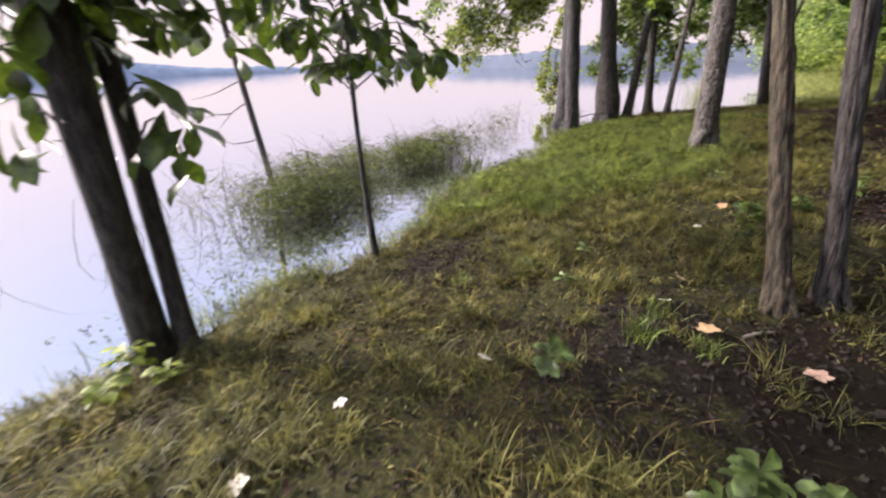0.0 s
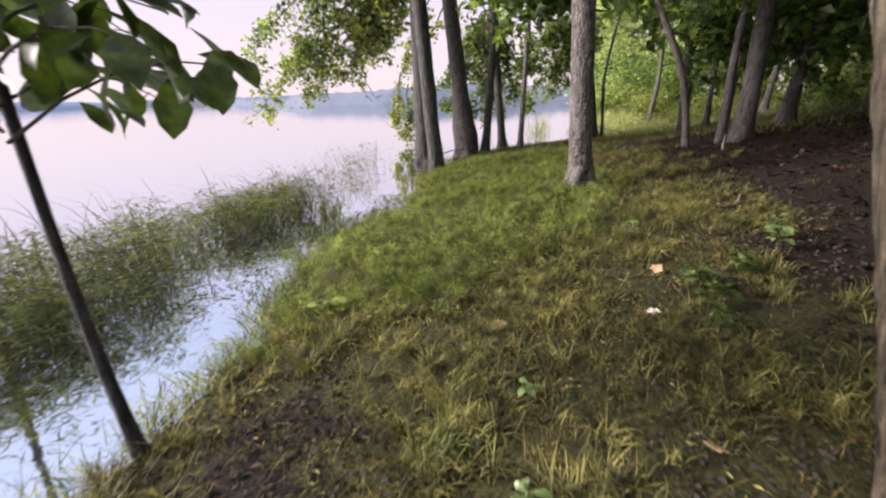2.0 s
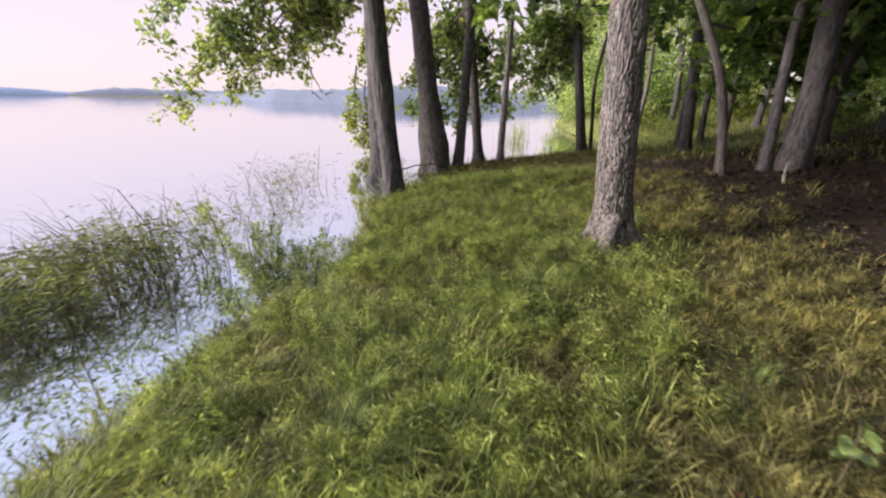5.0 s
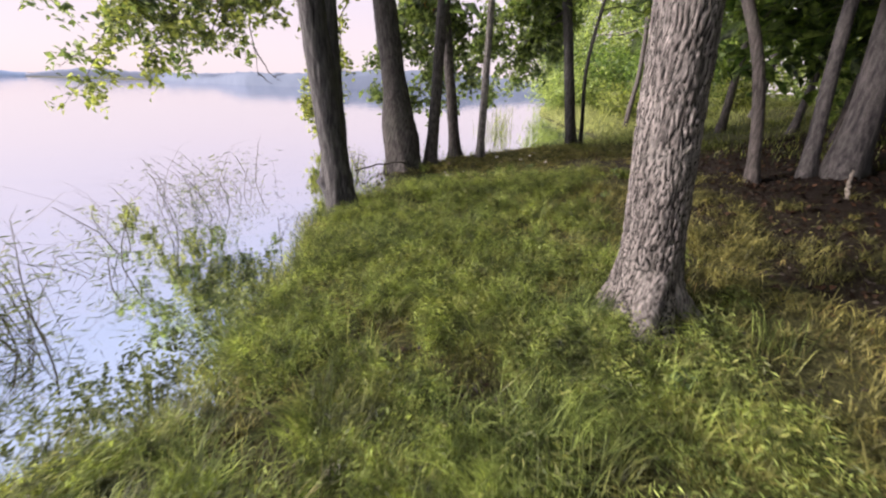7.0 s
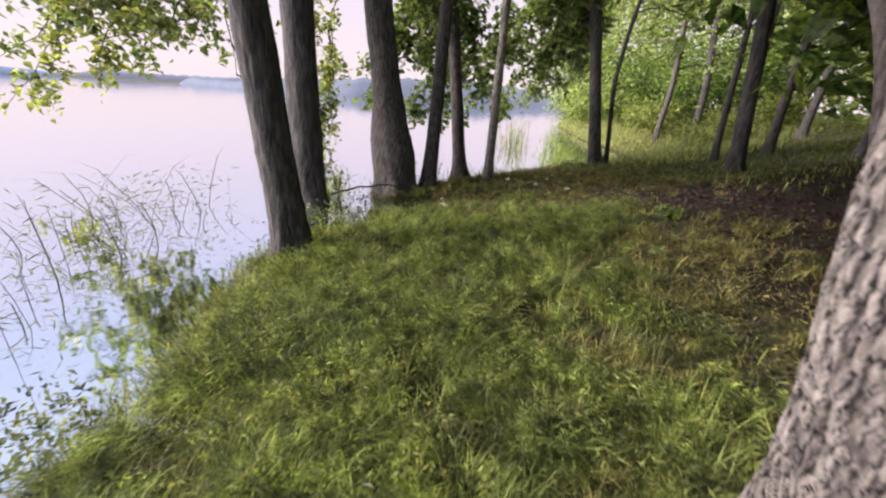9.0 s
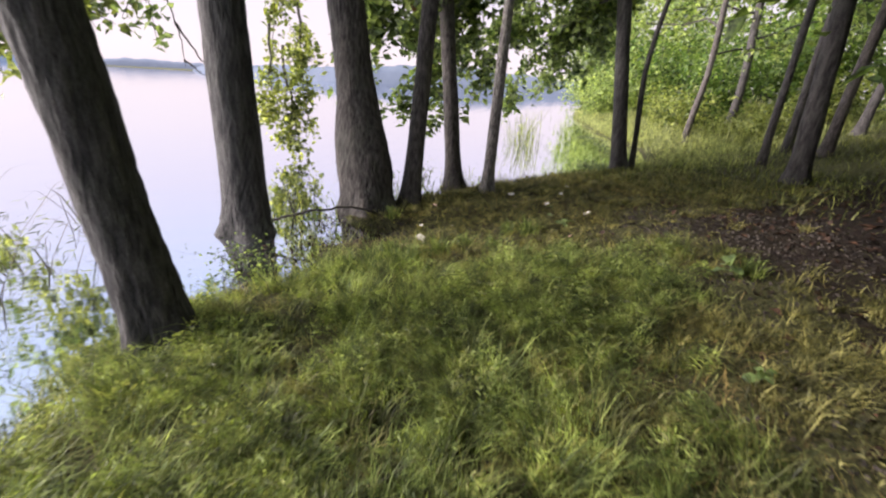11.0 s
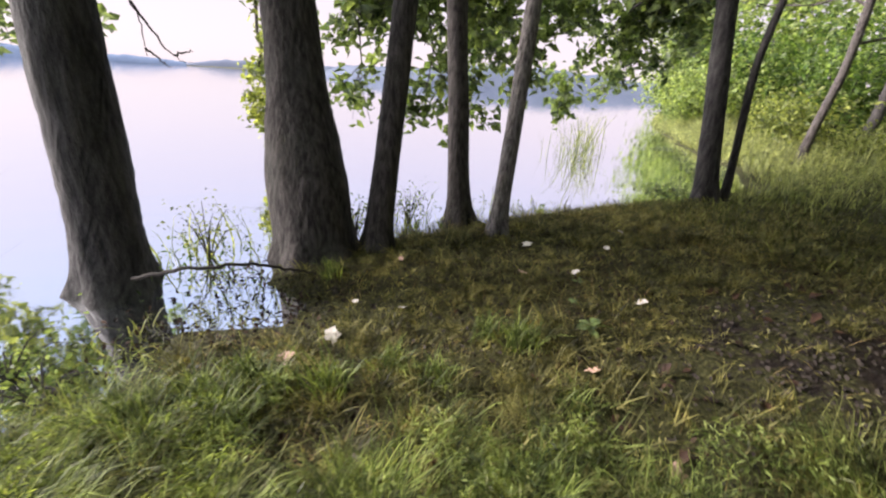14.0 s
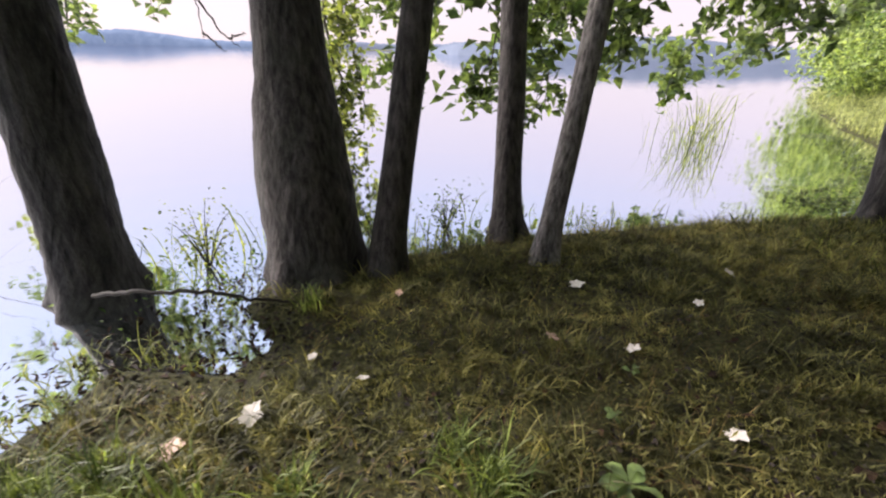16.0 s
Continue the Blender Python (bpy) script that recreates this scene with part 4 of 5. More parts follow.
def mud(x, y, s):
    """Bare ground: 0 on the wet mud between the trunks, low on two patches made sparse in place of shade, 1 elsewhere.
    """
    # Two patches lose grass so that dark soil stands in for tree shade.
    thinned = np.clip((x - 6.2) / 0.5, 0, 1) * np.clip((y - 8.8) / 0.5, 0, 1) * np.clip((11.7 - y) / 0.4, 0, 1) + np.exp(-((x - 4.6) / 0.6) ** 2 - ((y - 6.1) / 0.6) ** 2)
    wet = np.clip((y - 11.3) / 0.3, 0, 1) * np.clip((5.3 - x) / 0.3, 0, 1)
    return (1 - wet * (1 - np.clip((s - 0.12) / 0.25, 0, 1))) * (1 - 0.75 * np.clip(thinned, 0, 1))


def turf_chance(x, y, s):
    t, l = cover(x, y, s)
    return mud(x, y, s) * np.clip((s + 0.05) / 0.1, 0, 1) * np.clip(t * 1.4 - 0.42 + 0.75 * wave(x, y, 5.0, 4.0) + 0.6 * wave(x, y, 12.0, 1.0), 0.01, 1) * (1 - 0.85 * l) * off_trunks(x, y)


p, rng = scatter(76000, (-4, -1.0, 11.5, 15.5), turf_chance, 62)
V, F = blades(p, ground_height(p[:, 0], p[:, 1]), np.full(len(p), 0.065), 0.0036, rng, 1.2, 1.0)
stuff(mesh_object("low_turf", V, F, GRASS_LOW), "short mossy olive-green turf", "grass")


def tussocks(n, per, box, keep, seed, height, spread, width, lean, mat, name, label, comb=False):
    """Separate tufts: each a small fountain of blades from one root."""
    c, rng = scatter(n, box, keep, seed)
    k = np.repeat(np.arange(n), per)
    big = rng.uniform(0.5, 1.35, n)
    q = c[k] + rng.normal(0, 1.0, (len(k), 2)) * (spread * big[k])[:, None]
    V, F = blades(q, ground_height(q[:, 0], q[:, 1]), height * big[k], width, rng, lean, 1.0, rng.uniform(0, 2 * np.pi, n)[k] if comb else None)
    stuff(mesh_object(name, V, F, mat), label, "grass")


def point(x, y):
    """The trodden mossy point beyond the long grass: 1 there, 0 on the bank before it."""
    return np.clip((y - 11.3 - 0.35 * np.clip(5.2 - x, 0, 1) + 0.3 * wave(x, y, 2.0, 1.0)) / 0.5, 0, 1)


def low_keep(x, y, s):
    return (1 - 0.75 * point(x, y)) * turf_chance(x, y, s) * np.clip(1.2 - 0.9 * meadow(x, y, s), 0.1, 1)


tussocks(3300, 38, (-3.0, -0.8, 10.5, 15.2), low_keep, 76, 0.115, 0.034, 0.0055, 1.25, GRASS_LOW, "turf_tufts", "small yellow-green tufts in trodden turf")
tussocks(3200, 30, (4.7, 10.9, 11.5, 15.2), lambda x, y, s: np.clip(s / 0.2, 0, 1) * np.clip(0.25 + 1.0 * wave(x, y, 5.0, 1.0), 0.03, 1) * np.clip((y - 10.9) / 0.6, 0, 1) * off_trunks(x, y), 78, 0.042, 0.03, 0.005, 1.3, GRASS_LOW, "mossy_turf", "mossy olive turf on the bare point")
tussocks(1700, 52, (-0.8, 3.8, 9.5, 12.6), lambda x, y, s: meadow(x, y, s) * (0.03 + 0.97 * clump(x, y) ** 1.5) * off_trunks(x, y), 77, 0.165, 0.042, 0.004, 1.1, GRASS_FINE, "grass_tussocks", "soft green grass tussocks on the bank", True)
tussocks(900, 80, (-0.8, 4.0, 9.0, 12.2), lambda x, y, s: meadow(x, y, s) * (0.03 + clump(x, y) ** 2) * off_trunks(x, y), 82, 0.2, 0.05, 0.0034, 1.0, BRIGHT, "plume_grass", "long soft bright green grass lying over in plumes", True)

p, rng = scatter(34000, (9, 2, 30, 30), lambda x, y, s: np.clip(s / 0.3, 0, 1) * np.clip(0.5 + 0.6 * wave(x, y, 0.8, 2.0), 0.05, 1) * np.where(y > 11, 1.0, 0.25), 63)
V, F = blades(p, ground_height(p[:, 0], p[:, 1]), np.full(len(p), 0.16), 0.012, rng, 0.8, 0.8)
stuff(mesh_object("woodland_grass", V, F, GRASS_FINE), "thin green grass under the woodland", "grass")

p, rng = scatter(15000, (-3.5, -1, 9.5, 15), lambda x, y, s: np.clip(s / 0.1, 0, 1) * np.clip(0.35 + 0.6 * wave(x, y, 3.1, 5.0), 0, 1) * np.clip((5 - s) / 1, 0.1, 1) * (1 - np.clip(cover(x, y, s)[1] * 1.2, 0, 1)) * (1 - 0.7 * meadow(x, y, s)) * mud(x, y, s) * off_trunks(x, y), 64)
V, F = blades(p, ground_height(p[:, 0], p[:, 1]), np.full(len(p), 0.10), 0.003, rng, 1.6, 1.0)
stuff(mesh_object("dry_grass", V, F, GRASS_DRY), "withered straw-coloured grass lying flat", "grass")

p, rng = scatter(26000, (-3.5, -1, 10, 15), lambda x, y, s: np.clip(s / 0.1, 0, 1) * np.clip(0.2 + 0.9 * wave(x, y, 2.4, 6.0), 0, 1) * np.clip((4.8 - s) / 1, 0, 1) * mud(x, y, s) * off_trunks(x, y), 65)
C = np.column_stack([p, ground_height(p[:, 0], p[:, 1]) + rng.uniform(0.01, 0.07, len(p))])
V, F = leaves(C, 0.036, 0.009, rng, -0.1, 0.6)
stuff(mesh_object("ground_weeds", V, F, GRASS_LOW), "small creeping green weeds", "weeds")


# reeds and water weeds along the shore
def reed_bed(x, y, s):
    d = -s
    band = np.clip((d - 1.2) / 0.3, 0, 1) * np.clip((2.6 - d) / 0.6, 0, 1)
    along = np.where(y < 8.2, 1.0, np.clip((9.2 - y) / 1.0, 0.05, 1)) * np.clip((y - 4.5) / 0.8, 0, 1) * np.clip((13.4 - y) / 0.8, 0, 1) * np.clip((2.6 - x) / 0.5, 0, 1)
    return band * along * np.clip(0.42 + 0.55 * wave(x, y, 2.2, 8.0), 0.06, 0.5)


p, rng = scatter(1250, (-4.5, 3.4, 3.4, 13.6), reed_bed, 66)
H = 0.45 + 0.3 * clump(p[:, 0], p[:, 1])
V, F = blades(p, np.full(len(p), -0.15), H * 1.3, 0.009, rng, 0.9, 0.7, 2.6)
stuff(mesh_object("reed_stems", V, F, REED_STEM), "thin brown bent reed stems in the shallows", "reeds")
k = np.repeat(np.arange(len(p)), 15)
C = np.column_stack([p[k] + rng.normal(0, 0.11, (len(k), 2)), rng.uniform(0.03, 1.0, len(k)) ** 0.8 * H[k] * 0.95])
V, F = leaves(C, 0.1, 0.008, rng, -0.2, 0.4)
stuff(mesh_object("reed_leaves", V, F, REED), "grey-green narrow-leaved water plants in the shallows", "reeds")

p, rng = scatter(150, (-5, 3.4, 3.4, 13.6), lambda x, y, s: np.clip((-s - 1.2) / 0.5, 0, 1) * np.clip((3.6 + s) / 0.5, 0, 1) * np.clip((2.4 - x), 0, 1), 67)
V, F = blades(p, np.full(len(p), -0.15), np.full(len(p), 0.85), 0.007, rng, 1.2, 0.8)
stuff(mesh_object("tall_reeds", V, F, REED_STEM), "taller dry reed stalks leaning over the water", "reeds")


# floating weed and flooded grass at the waterline
p, rng = scatter(7000, (-4, 1, 10.3, 16), lambda x, y, s: np.exp(-((s + 0.14) / 0.15) ** 2) * np.clip(0.3 + 0.9 * wave(x, y, 2.8, 9.0), 0.05, 1) * np.where(y > 11, 0.12, 1.0) * off_trunks(x, y), 68)
V, F = blades(p, np.full(len(p), -0.04), np.full(len(p), 0.19), 0.006, rng, 0.9, 0.9)
stuff(mesh_object("flooded_grass", V, F, GRASS_FINE), "green grass growing out of the shallow water", "grass")
p, rng = scatter(1700, (-4, 2.5, 5, 13.6), lambda x, y, s: np.exp(-((s + 0.5) / 0.4) ** 2) * np.clip(0.1 + 1.0 * wave(x, y, 2.3, 10.0), 0.0, 1) * np.where(y < 7.3, 0.2, 1.0) * np.where(y > 9.4, 0.12, 1.0), 69)
C = np.column_stack([p, np.abs(rng.normal(0.008, 0.02, len(p)))])
V, F = leaves(C, 0.045, 0.02, rng, 0.0, 0.9)
stuff(mesh_object("floating_weed", V, F, REED), "floating water weed near the bank", "weeds")


# marsh across the inlet
p, rng = scatter(20000, (10.8, 13.0, 25, 26), lambda x, y, s: np.clip((s - 0.3) / 0.3, 0, 1) * np.clip((y - 13.2 - 0.15 * (x - 11)) / 1.5, 0, 1) * np.clip(0.7 + 0.5 * wave(x, y, 1.3, 3.0), 0.1, 1), 81)
V, F = blades(p, ground_height(p[:, 0], p[:, 1]), 0.2 + 0.2 * clump(p[:, 0], p[:, 1]), 0.011, rng, 0.7, 0.8)
stuff(mesh_object("clearing_grass", V, F, GRASS_MARSH), "bright yellow-green grass in the clearing", "grass")
def marsh(x, y, s):
    return np.clip((s - 0.05) / 0.4, 0, 1) * np.clip((4.5 + (x - 11) * 0.25 - s) / 1.5, 0, 1) * np.clip((y - 16.0) / 1.0, 0, 1) * np.clip(0.6 + 0.5 * wave(x, y, 1.1, 1.0), 0.1, 1)


p, rng = scatter(30000, (9.8, 15.4, 27, 46), marsh, 70)
V, F = blades(p, np.maximum(ground_height(p[:, 0], p[:, 1]), -0.1), (0.4 + 0.45 * clump(p[:, 0] * 0.5, p[:, 1] * 0.5)) * np.clip(0.45 + 0.3 * shore_distance(p[:, 0], p[:, 1]), 0.45, 1), 0.012, rng, 0.35, 0.5)
stuff(mesh_object("marsh_grass", V, F, GRASS_MARSH), "tall yellow-green marsh grass by the inlet", "grass")
p, rng = scatter(900, (10.2, 14.8, 15, 21), lambda x, y, s: np.clip((s + 1.3) / 0.5, 0, 1) * np.clip(-s / 0.3, 0, 1) * np.clip(0.4 + 0.8 * wave(x, y, 1.9, 2.0), 0.05, 1), 71)
C = np.column_stack([p, np.full(len(p), 0.01) + rng.uniform(0, 0.01, len(p))])
V, F = leaves(C, 0.06, 0.045, rng, 0.0, 0.98)
stuff(mesh_object("lily_pads", V, F, REED), "small floating leaves on the still inlet", "water plants")


def reed_clump(x, y, n, height, label):
    rng = np.random.default_rng(int(x * 10))
    root = empty("reed_clump", x, y, -0.1)
    q = rng.normal(0, 0.35, (n, 2)) * np.array([1.2, 0.7])
    V, F = blades(q, np.zeros(n), np.full(n, height), 0.012, rng, 0.5, 0.7)
    tagged(mesh_object("reed_tuft", V, F, LEAF_LIGHT, root), kind="stuff")
    C = np.column_stack([rng.normal(-0.1, 0.35, (130, 2)), rng.uniform(0.02, 0.4, 130) * height])
    V, F = leaves(C, 0.05, 0.022, rng)
    mesh_object("foliage", V, F, LEAF_WOOD, root)
    tagged(root, label, "reeds")


reed_clump(10.9, 19.2, 110, 1.15, "clump of tall green reeds standing in the inlet")
for x, y, n, h_ in ((3.9, 13.35, 26, 0.5), (4.15, 13.7, 26, 0.45), (5.9, 14.25, 50, 0.4), (7.3, 14.75, 50, 0.35)):
    reed_clump(x, y, n, h_, "sparse green water plants at the bank")
shrub("water_shrub", "small leafy bush growing in the shallows by a trunk", 3.95, 13.45, 0.5, 0.7, 260, 0.036, LEAF_LIGHT, 51, z=0.0)
shrub("water_shrub", "small leafy bush growing in the shallows by a trunk", 5.95, 14.35, 0.5, 0.7, 260, 0.036, LEAF_OAK, 52, z=0.0)
shrub("water_shrub", "small leafy bush growing in the shallows by a trunk", 5.3, 13.95, 0.45, 0.6, 200, 0.036, LEAF_OAK, 53, z=0.0)
shrub("water_shrub", "low dark water weeds in the muddy shallows", 3.4, 11.85, 0.22, 0.7, 170, 0.04, LEAF_OAK, 54, z=0.0)
shrub("water_shrub", "low dark water weeds in the muddy shallows", 3.7, 11.62, 0.18, 0.6, 170, 0.04, LEAF_OAK, 55, z=0.0)

# ---- leaf litter ----
LITTER = leaf_material("brown_leaf_litter", (0.016, 0.009, 0.007), (0.07, 0.038, 0.028), 0.1, 0.7, 0.2)
p, rng = scatter(9000, (2, -2, 17, 15), lambda x, y, s: np.clip(cover(x, y, s)[1] * 1.2, 0.0, 1) * np.clip(s / 0.3, 0, 1), 72)
C = np.column_stack([p, ground_height(p[:, 0], p[:, 1]) + rng.uniform(0.004, 0.03, len(p))])
V, F = leaves(C, 0.09, 0.05, rng, 0.0, 0.9)
stuff(mesh_object("leaf_litter", V, F, LITTER), "fallen red-brown leaves on the dark slope", "leaf litter")
p, rng = scatter(3500, (-3, -1, 9, 14.5), lambda x, y, s: np.clip(s / 0.1, 0, 1) * np.clip(0.15 + 0.7 * wave(x, y, 1.3, 7.0), 0.03, 1), 73)
C = np.column_stack([p, ground_height(p[:, 0], p[:, 1]) + rng.uniform(0.004, 0.02, len(p))])
V, F = leaves(C, 0.05, 0.026, rng, 0.0, 0.9)
stuff(mesh_object("leaf_scraps", V, F, LITTER), "scattered brown leaf scraps in the turf", "leaf litter")
p, rng = scatter(420, (3.3, 11.3, 5.4, 13.3), lambda x, y, s: np.exp(-((s + 0.1) / 0.35) ** 2) * off_trunks(x, y), 74)
C = np.column_stack([p, np.maximum(ground_height(p[:, 0], p[:, 1]), 0) + rng.uniform(0.004, 0.02, len(p))])
V, F = leaves(C, 0.06, 0.02, rng, 0.0, 0.9)
stuff(mesh_object("wet_debris", V, F, LITTER), "dark wet plant debris in the muddy shallows", "debris")


CRUMB = plain_material("soil_crumbs", (0.01, 0.008, 0.007), (0.06, 0.046, 0.037), 60, 0.9, 0.5, 0.01)
p, rng = scatter(26000, (-2.9, -0.8, 9.0, 14.2), lambda x, y, s: np.clip(s / 0.05, 0, 1) * np.clip(1.0 - cover(x, y, s)[0] * 1.2 + 0.4 * wave(x, y, 5.0, 1.0), 0.05, 1) * np.clip((5 - s), 0, 1), 79)
C = np.column_stack([p, ground_height(p[:, 0], p[:, 1]) + rng.uniform(0.0, 0.018, len(p))])
V, F = leaves(C, 0.032, 0.02, rng, 0.0, 0.5)
stuff(mesh_object("soil_crumbs", V, F, CRUMB), "dark damp crumbs of soil and rotted leaves", "soil")


def tint(name, a, b):
    return plain_material(name, a, b, 30, 0.6, 0.2, 0.003)


PALE = tint("pale_underside_leaf", (0.6, 0.53, 0.48), (0.82, 0.76, 0.7))
PINK = tint("pinkish_tan_leaf", (0.5, 0.3, 0.22), (0.7, 0.48, 0.38))
TAN = tint("tan_leaf", (0.42, 0.26, 0.13), (0.62, 0.42, 0.25))
LIME = tint("fallen_green_leaf", (0.3, 0.4, 0.12), (0.5, 0.58, 0.25))
RED = tint("dark_red_leaf", (0.07, 0.018, 0.018), (0.15, 0.04, 0.038))


def fallen_leaf(x, y, size, mat, label, turn, tilt=12, lift=0.02, lobes=5):
    """A lobed leaf with a curled blade and a stalk, lying on the turf."""
    bm = bmesh.new()
    rng = np.random.default_rng(int(abs(x * 31 + y * 17) * 10))
    rim, n = [], lobes * 6
    for i in range(n):
        a = 2 * math.pi * i / n
        r = 0.34 + 0.16 * abs(math.cos(a * lobes / 2)) ** 1.5 + 0.03 * rng.normal()
        r *= 1.25 if abs(a - math.pi / 2) < 0.5 else 1
        rim.append((r * math.cos(a), 1.15 * r * math.sin(a), 0.16 * (r - 0.2) * math.sin(2 * a + rng.uniform(0, 1)) + 0.05))
    top = [bm.verts.new(Vector(q) * size) for q in rim]
    low = [bm.verts.new((Vector(q) - Vector((0, 0, 0.018))) * size) for q in rim]
    c1, c2 = bm.verts.new((0, 0, 0.03 * size)), bm.verts.new((0, 0, 0.0))
    for i in range(n):
        j = (i + 1) % n
        bm.faces.new((c1, top[i], top[j]))
        bm.faces.new((c2, low[j], low[i]))
        bm.faces.new((top[i], low[i], low[j], top[j]))
    me = bpy.data.meshes.new("fallen_leaf")
    bm.to_mesh(me)
    bm.free()
    me.materials.append(mat)
    ob = new("fallen_leaf", me)
    ob.matrix_world = pose(x, y, gz(x, y) + lift, tilt, tilt * 0.5, turn)
    sv, sf = tube([(0, -0.42 * size, 0.03 * size), (0.02 * size, -0.62 * size, 0.02 * size), (0.06 * size, -0.8 * size, 0)], [0.02 * size, 0.016 * size, 0.012 * size], 5)
    mesh_object("stalk", sv, sf, mat, ob)
    return tagged(ob, label, "leaf", "fallen leaves")


for i, (x, y, sz, mat, lab) in enumerate([
        (5.69, 12.8, 0.07, PINK, "curled pinkish fallen leaf on dark soil"), (6.62, 12.32, 0.08, PINK, "curled pinkish fallen leaf on dark soil"), (5.62, 12.03, 0.07, PALE, "small white curled fallen leaf"),
        (7.19, 11.66, 0.09, PALE, "pale curled fallen leaf on moss"), (6.9, 12.92, 0.11, PALE, "pale curled fallen leaf on moss"), (5.16, 11.78, 0.13, PALE, "pale lobed fallen leaf on dark mud"),
        (1.63, 2.63, 0.1, TAN, "orange-tan fallen leaf on dark soil"), (1.38, 2.38, 0.1, PALE, "white curled fallen leaf on dark soil"), (2.2, 3.52, 0.09, PALE, "white curled fallen leaf on dark soil"),
        (2.7, 4.0, 0.12, TAN, "tan lobed fallen leaf in the weeds"), (1.5, 4.25, 0.09, LIME, "pale green fallen leaf in the turf"), (2.35, 3.95, 0.08, LIME, "pale green fallen leaf in the turf"),
        (5.79, 10.3, 0.11, LIME, "bright green fresh fallen leaf"), (1.31, 3.91, 0.12, TAN, "tan lobed fallen leaf in the weeds"), (4.91, 11.59, 0.12, PINK, "curled pinkish fallen leaf on dark soil"),
        (6.48, 10.46, 0.12, PINK, "curled pinkish fallen leaf on dark soil"), (5.98, 10.04, 0.12, PINK, "curled pinkish fallen leaf on dark soil"), (1.67, 1.61, 0.13, PINK, "reddish fallen leaf on dark soil"),
        (-0.53, 1.63, 0.09, PALE, "pale fallen leaf in the turf"), (-0.84, 1.22, 0.1, PALE, "pale fallen leaf in the turf"), (1.15, 4.3, 0.1, RED, "dark red fallen leaf"), (1.5, 4.5, 0.16, RED, "dark red fallen leaf"),
        (1.62, 4.42, 0.13, RED, "dark red fallen leaf"), (7.0, 12.2, 0.08, PALE, "pale fallen leaf on moss"), (7.6, 12.7, 0.08, PALE, "pale fallen leaf on moss"), (8.1, 13.2, 0.08, PALE, "pale fallen leaf on moss"),
        (6.2, 11.1, 0.1, RED, "dark red fallen leaf"), (6.5, 11.1, 0.1, PINK, "reddish fallen leaf on dark soil"), (1.45, 2.05, 0.12, TAN, "tan lobed fallen leaf in the weeds"), (2.18, 6.71, 0.09, PALE, "pale fallen leaf in tall grass"),
        (3.0, 4.2, 0.1, TAN, "tan lobed fallen leaf in the weeds"), (0.2, 1.9, 0.09, PALE, "pale fallen leaf in the turf"), (5.3, 12.2, 0.07, PALE, "small white curled fallen leaf")]):
    fallen_leaf(x, y, sz * 0.82, mat, lab, i * 73 % 360, 8 + 7 * (i % 4), 0.045)


# ---- small broad-leaved plants ----
def seedling(x, y, height, n, length, mat, label, seed, name="seedling"):
    rng = np.random.default_rng(seed)
    root = empty(name, x, y, gz(x, y))
    line = np.array([(0, 0, -0.02), (0.01, 0, height * 0.5), (0.02, 0.01, height)])
    mesh_object("stem", *tube(line, [0.004, 0.003, 0.002], 5), REED_STEM, root)
    for k in range(n):
        a = k * 2.4 + rng.uniform(-0.3, 0.3)
        b = np.array([[0.01, 0, height * (0.45 + 0.55 * (k + 1) / n)]])
        V, F = broad_leaves(b, [[math.cos(a), math.sin(a), 0.35 - 0.5 * rng.random()]], length, rng, 0.6)
        mesh_object("leaf", V, F, mat, root, True)
    return tagged(root, label, "plant")


YELLOW = leaf_material("yellow_green_plant_leaves", (0.16, 0.22, 0.05), (0.4, 0.48, 0.14), 0.4, 0.5, 0.3)
PLANT = leaf_material("seedling_leaves", (0.1, 0.16, 0.05), (0.24, 0.32, 0.13), 0.3, 0.4, 0.5)
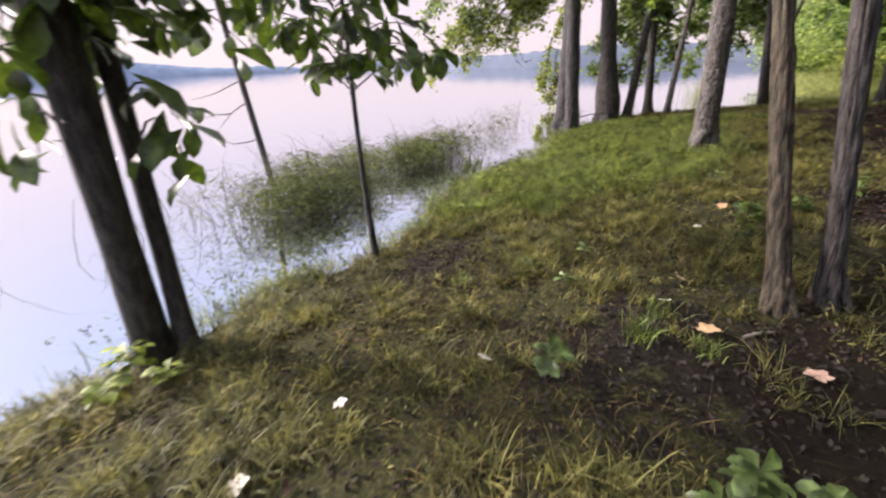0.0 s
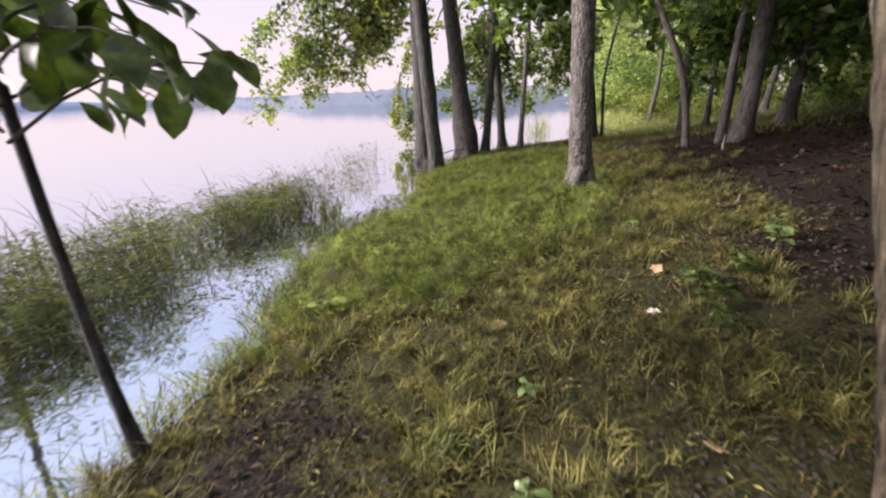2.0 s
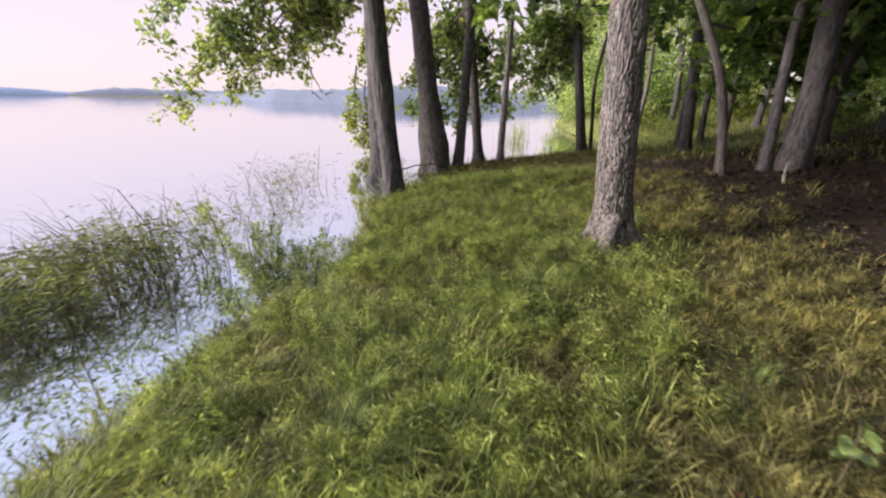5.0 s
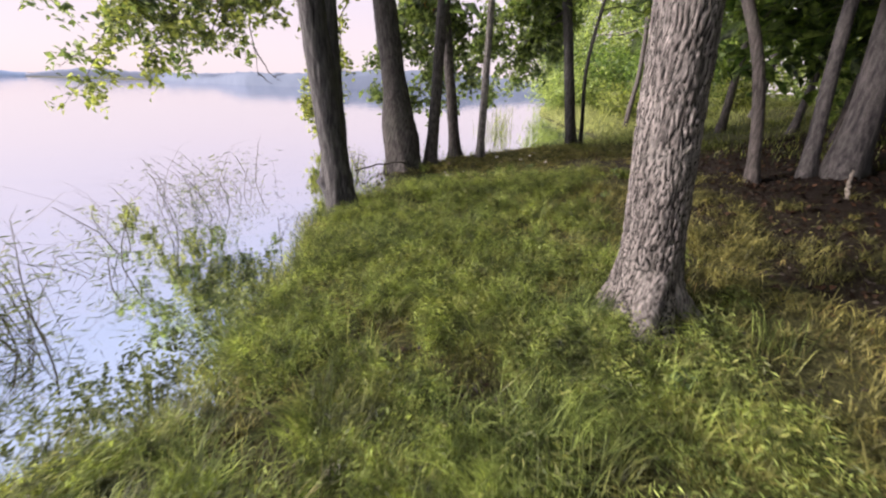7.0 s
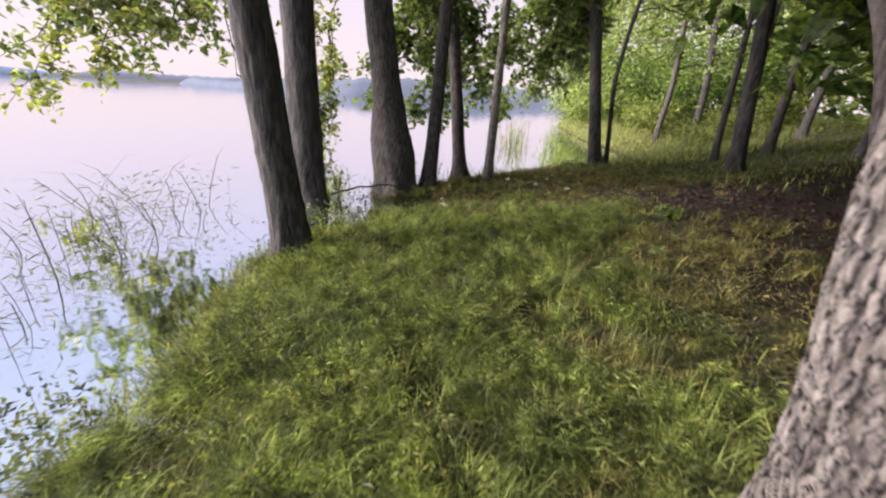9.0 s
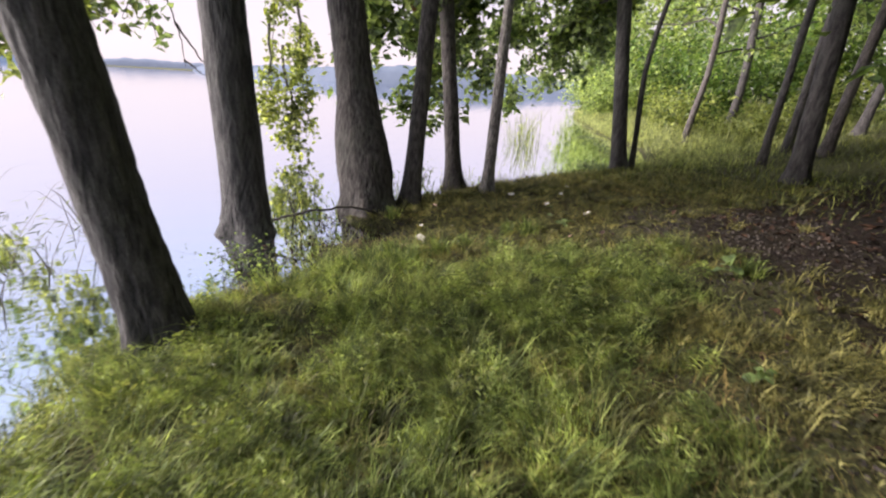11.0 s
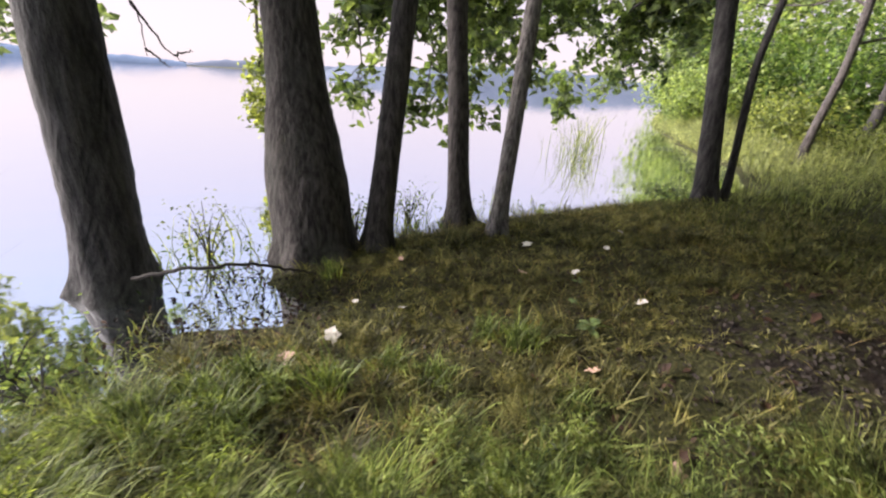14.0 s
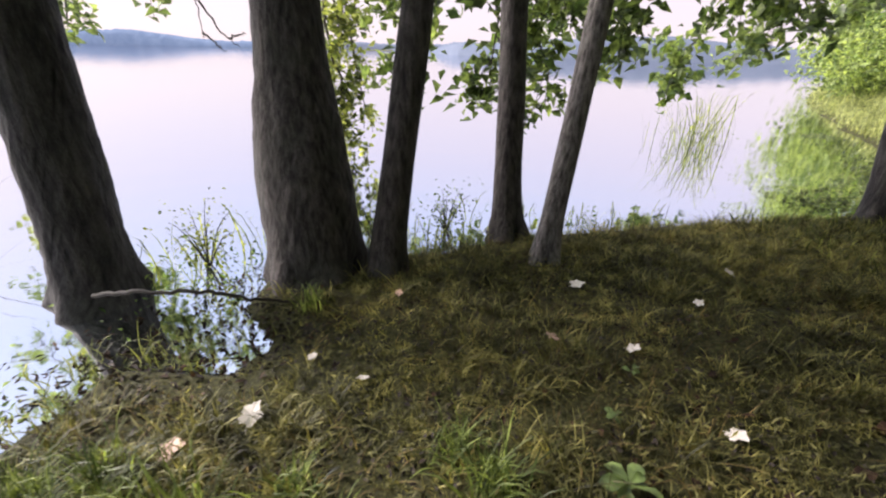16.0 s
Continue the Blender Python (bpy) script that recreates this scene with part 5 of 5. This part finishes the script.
for i, (x, y, hh, n, ln, mat, lab) in enumerate([
        (0.49, 1.76, 0.2, 12, 0.12, PLANT, "pale green seedling with broad leaves"), (1.0, 1.07, 0.16, 18, 0.1, PLANT, "leafy green plant with broad leaves"), (1.18, 0.98, 0.14, 18, 0.1, PLANT, "leafy green plant with broad leaves"),
        (0.85, 1.0, 0.12, 14, 0.09, PLANT, "leafy green plant with broad leaves"), (-1.92, 2.05, 0.25, 14, 0.13, YELLOW, "yellow-green leafy plant at a trunk's foot"), (-1.9, 1.82, 0.16, 12, 0.13, YELLOW, "yellow-green leafy plant at a trunk's foot"),
        (-1.62, 1.95, 0.15, 9, 0.12, YELLOW, "leafy green plant with broad leaves"), (1.11, 3.2, 0.13, 8, 0.08, PLANT, "pale green seedling with broad leaves"), (0.82, 2.72, 0.1, 7, 0.08, PLANT, "pale green seedling with broad leaves"),
        (3.66, 3.79, 0.22, 16, 0.11, PLANT, "leafy green plant with broad leaves"), (3.85, 3.95, 0.2, 14, 0.1, PLANT, "leafy green plant with broad leaves"), (2.42, 3.24, 0.12, 10, 0.1, LEAF_BIG, "dark green creeping leafy plant"),
        (2.7, 3.45, 0.12, 10, 0.1, LEAF_BIG, "dark green creeping leafy plant"), (0.25, 4.67, 0.16, 11, 0.14, YELLOW, "yellow-green leafy plant on the shore"), (2.94, 4.57, 0.3, 9, 0.09, PLANT, "tall thin seedling with pale top leaves"),
        (2.76, 3.73, 0.14, 9, 0.1, PLANT, "pale green seedling with broad leaves"), (2.5, 3.4, 0.16, 10, 0.1, LEAF_LIGHT, "yellow-green leafy plant in the turf"), (6.68, 11.43, 0.08, 9, 0.095, PLANT, "pale green rosette seedling on bare soil"),
        (5.68, 10.18, 0.12, 6, 0.07, PLANT, "pale green seedling with broad leaves"), (6.75, 11.75, 0.08, 5, 0.05, PLANT, "pale green seedling with broad leaves"), (6.9, 12.0, 0.07, 4, 0.05, PLANT, "pale green seedling with broad leaves"),
        (2.3, 1.75, 0.2, 8, 0.1, PLANT, "leafy green plant with broad leaves"), (1.5, 4.65, 0.1, 9, 0.07, LEAF_LIGHT, "yellow-green leafy plant in the turf"), (3.66, 6.3, 0.2, 12, 0.07, PLANT, "leafy green plant at the oak's foot"),
        (3.1, 3.6, 0.15, 12, 0.1, LEAF_BIG, "dark green creeping leafy plant"), (5.9, 8.9, 0.14, 8, 0.08, PLANT, "pale green seedling with broad leaves"),
        (2.72, 3.66, 0.17, 16, 0.13, PLANT, "leafy green plant with broad leaves"), (3.2, 3.72, 0.18, 14, 0.12, PLANT, "leafy green plant with broad leaves"), (7.0, 9.83, 0.12, 5, 0.14, PLANT, "pale green seedling with broad leaves")]):
    seedling(x, y, hh, n, ln, mat, lab, 100 + i)


def tuft(x, y, height, n, mat, label):
    rng = np.random.default_rng(int(abs(x * 100 + y * 10)))
    q = rng.normal(0, 0.045, (n, 2))
    V, F = blades(q, np.zeros(n), np.full(n, height), 0.006, rng, 0.8, 0.8)
    ob = mesh_object("grass_tuft", V, F, mat)
    ob.location = (x, y, gz(x, y))
    tagged(ob, label, "grass tuft", "grass tufts", "stuff")


for x, y, hh, n in ((1.08, 2.07, 0.14, 90), (1.3, 2.3, 0.12, 60), (5.18, 11.28, 0.22, 110), (6.23, 11.43, 0.2, 160), (6.1, 11.6, 0.16, 100), (5.1, 12.75, 0.16, 90), (0.6, 3.1, 0.14, 90), (1.35, 1.9, 0.1, 50), (1.2, 4.6, 0.12, 80), (1.6, 4.9, 0.13, 80),
                    (4.3, 11.28, 0.19, 170), (4.55, 11.34, 0.2, 170), (4.74, 11.46, 0.18, 150), (4.1, 11.22, 0.18, 150), (4.45, 11.12, 0.2, 170), (4.7, 11.2, 0.2, 170), (3.9, 11.1, 0.18, 150),
                    (5.5, 11.4, 0.15, 120), (5.7, 11.2, 0.15, 120), (6.3, 10.9, 0.15, 90), (4.9, 11.3, 0.2, 120), (0.1, 2.9, 0.1, 60), (7.2, 9.8, 0.16, 140)):
    tuft(x, y, hh, n, BRIGHT, "fresh bright green grass tuft")


# ---- sticks and dead wood ----
def stick(name, pts, r, mat, label, lift=0.012):
    P = np.array([(x, y, (gz(x, y) if z is None else z) + lift) for x, y, z in pts], float)
    o = P[0].copy()
    q = np.linspace(0, len(P) - 1, 6 * len(P))
    L = np.stack([np.interp(q, np.arange(len(P)), P[:, i]) for i in range(3)], -1)
    L[1:-1] += rb.normal(0, r * 0.35, (len(L) - 2, 3))
    ob = mesh_object(name, *tube(L - o, r * (1 - 0.5 * q / q[-1]), 9, 0.15, 1.0, 0, 30), mat, None, True)
    ob.location = o
    return tagged(ob, label, "branch")


stick("fallen_branch", [(3.72, 12.62, 0.2), (4.1, 12.52, 0.31), (4.55, 12.53, 0.33), (4.8, 12.6, 0.24), (4.98, 12.78, 0.1)], 0.016, WOOD_DARK, "dark wet fallen branch lying between two trunks")
stick("stick", [(5.29, 10.82, None), (5.42, 10.7, None), (5.55, 10.6, None)], 0.012, WOOD_DEAD, "grey dead stick lying in the grass", 0.03)
stick("stick", [(5.93, 10.44, None), (6.05, 10.34, None), (6.3, 10.1, None)], 0.016, WOOD_DEAD, "pale dead stick lying in the grass", 0.03)
stick("stick", [(1.6, 1.98, None), (1.7, 2.0, None), (1.8, 2.02, None)], 0.011, WOOD_DEAD, "short dead stick by the tan tree")
stick("stick", [(7.55, 7.32, None), (7.6, 7.36, 0.8), (7.65, 7.4, 0.95)], 0.022, WOOD_DEAD, "pale broken stick standing on the slope", 0.0)
stick("stick", [(4.7, 4.9, None), (5.2, 5.2, None), (5.7, 5.3, None)], 0.014, WOOD_DEAD, "grey dead stick on the leaf litter")
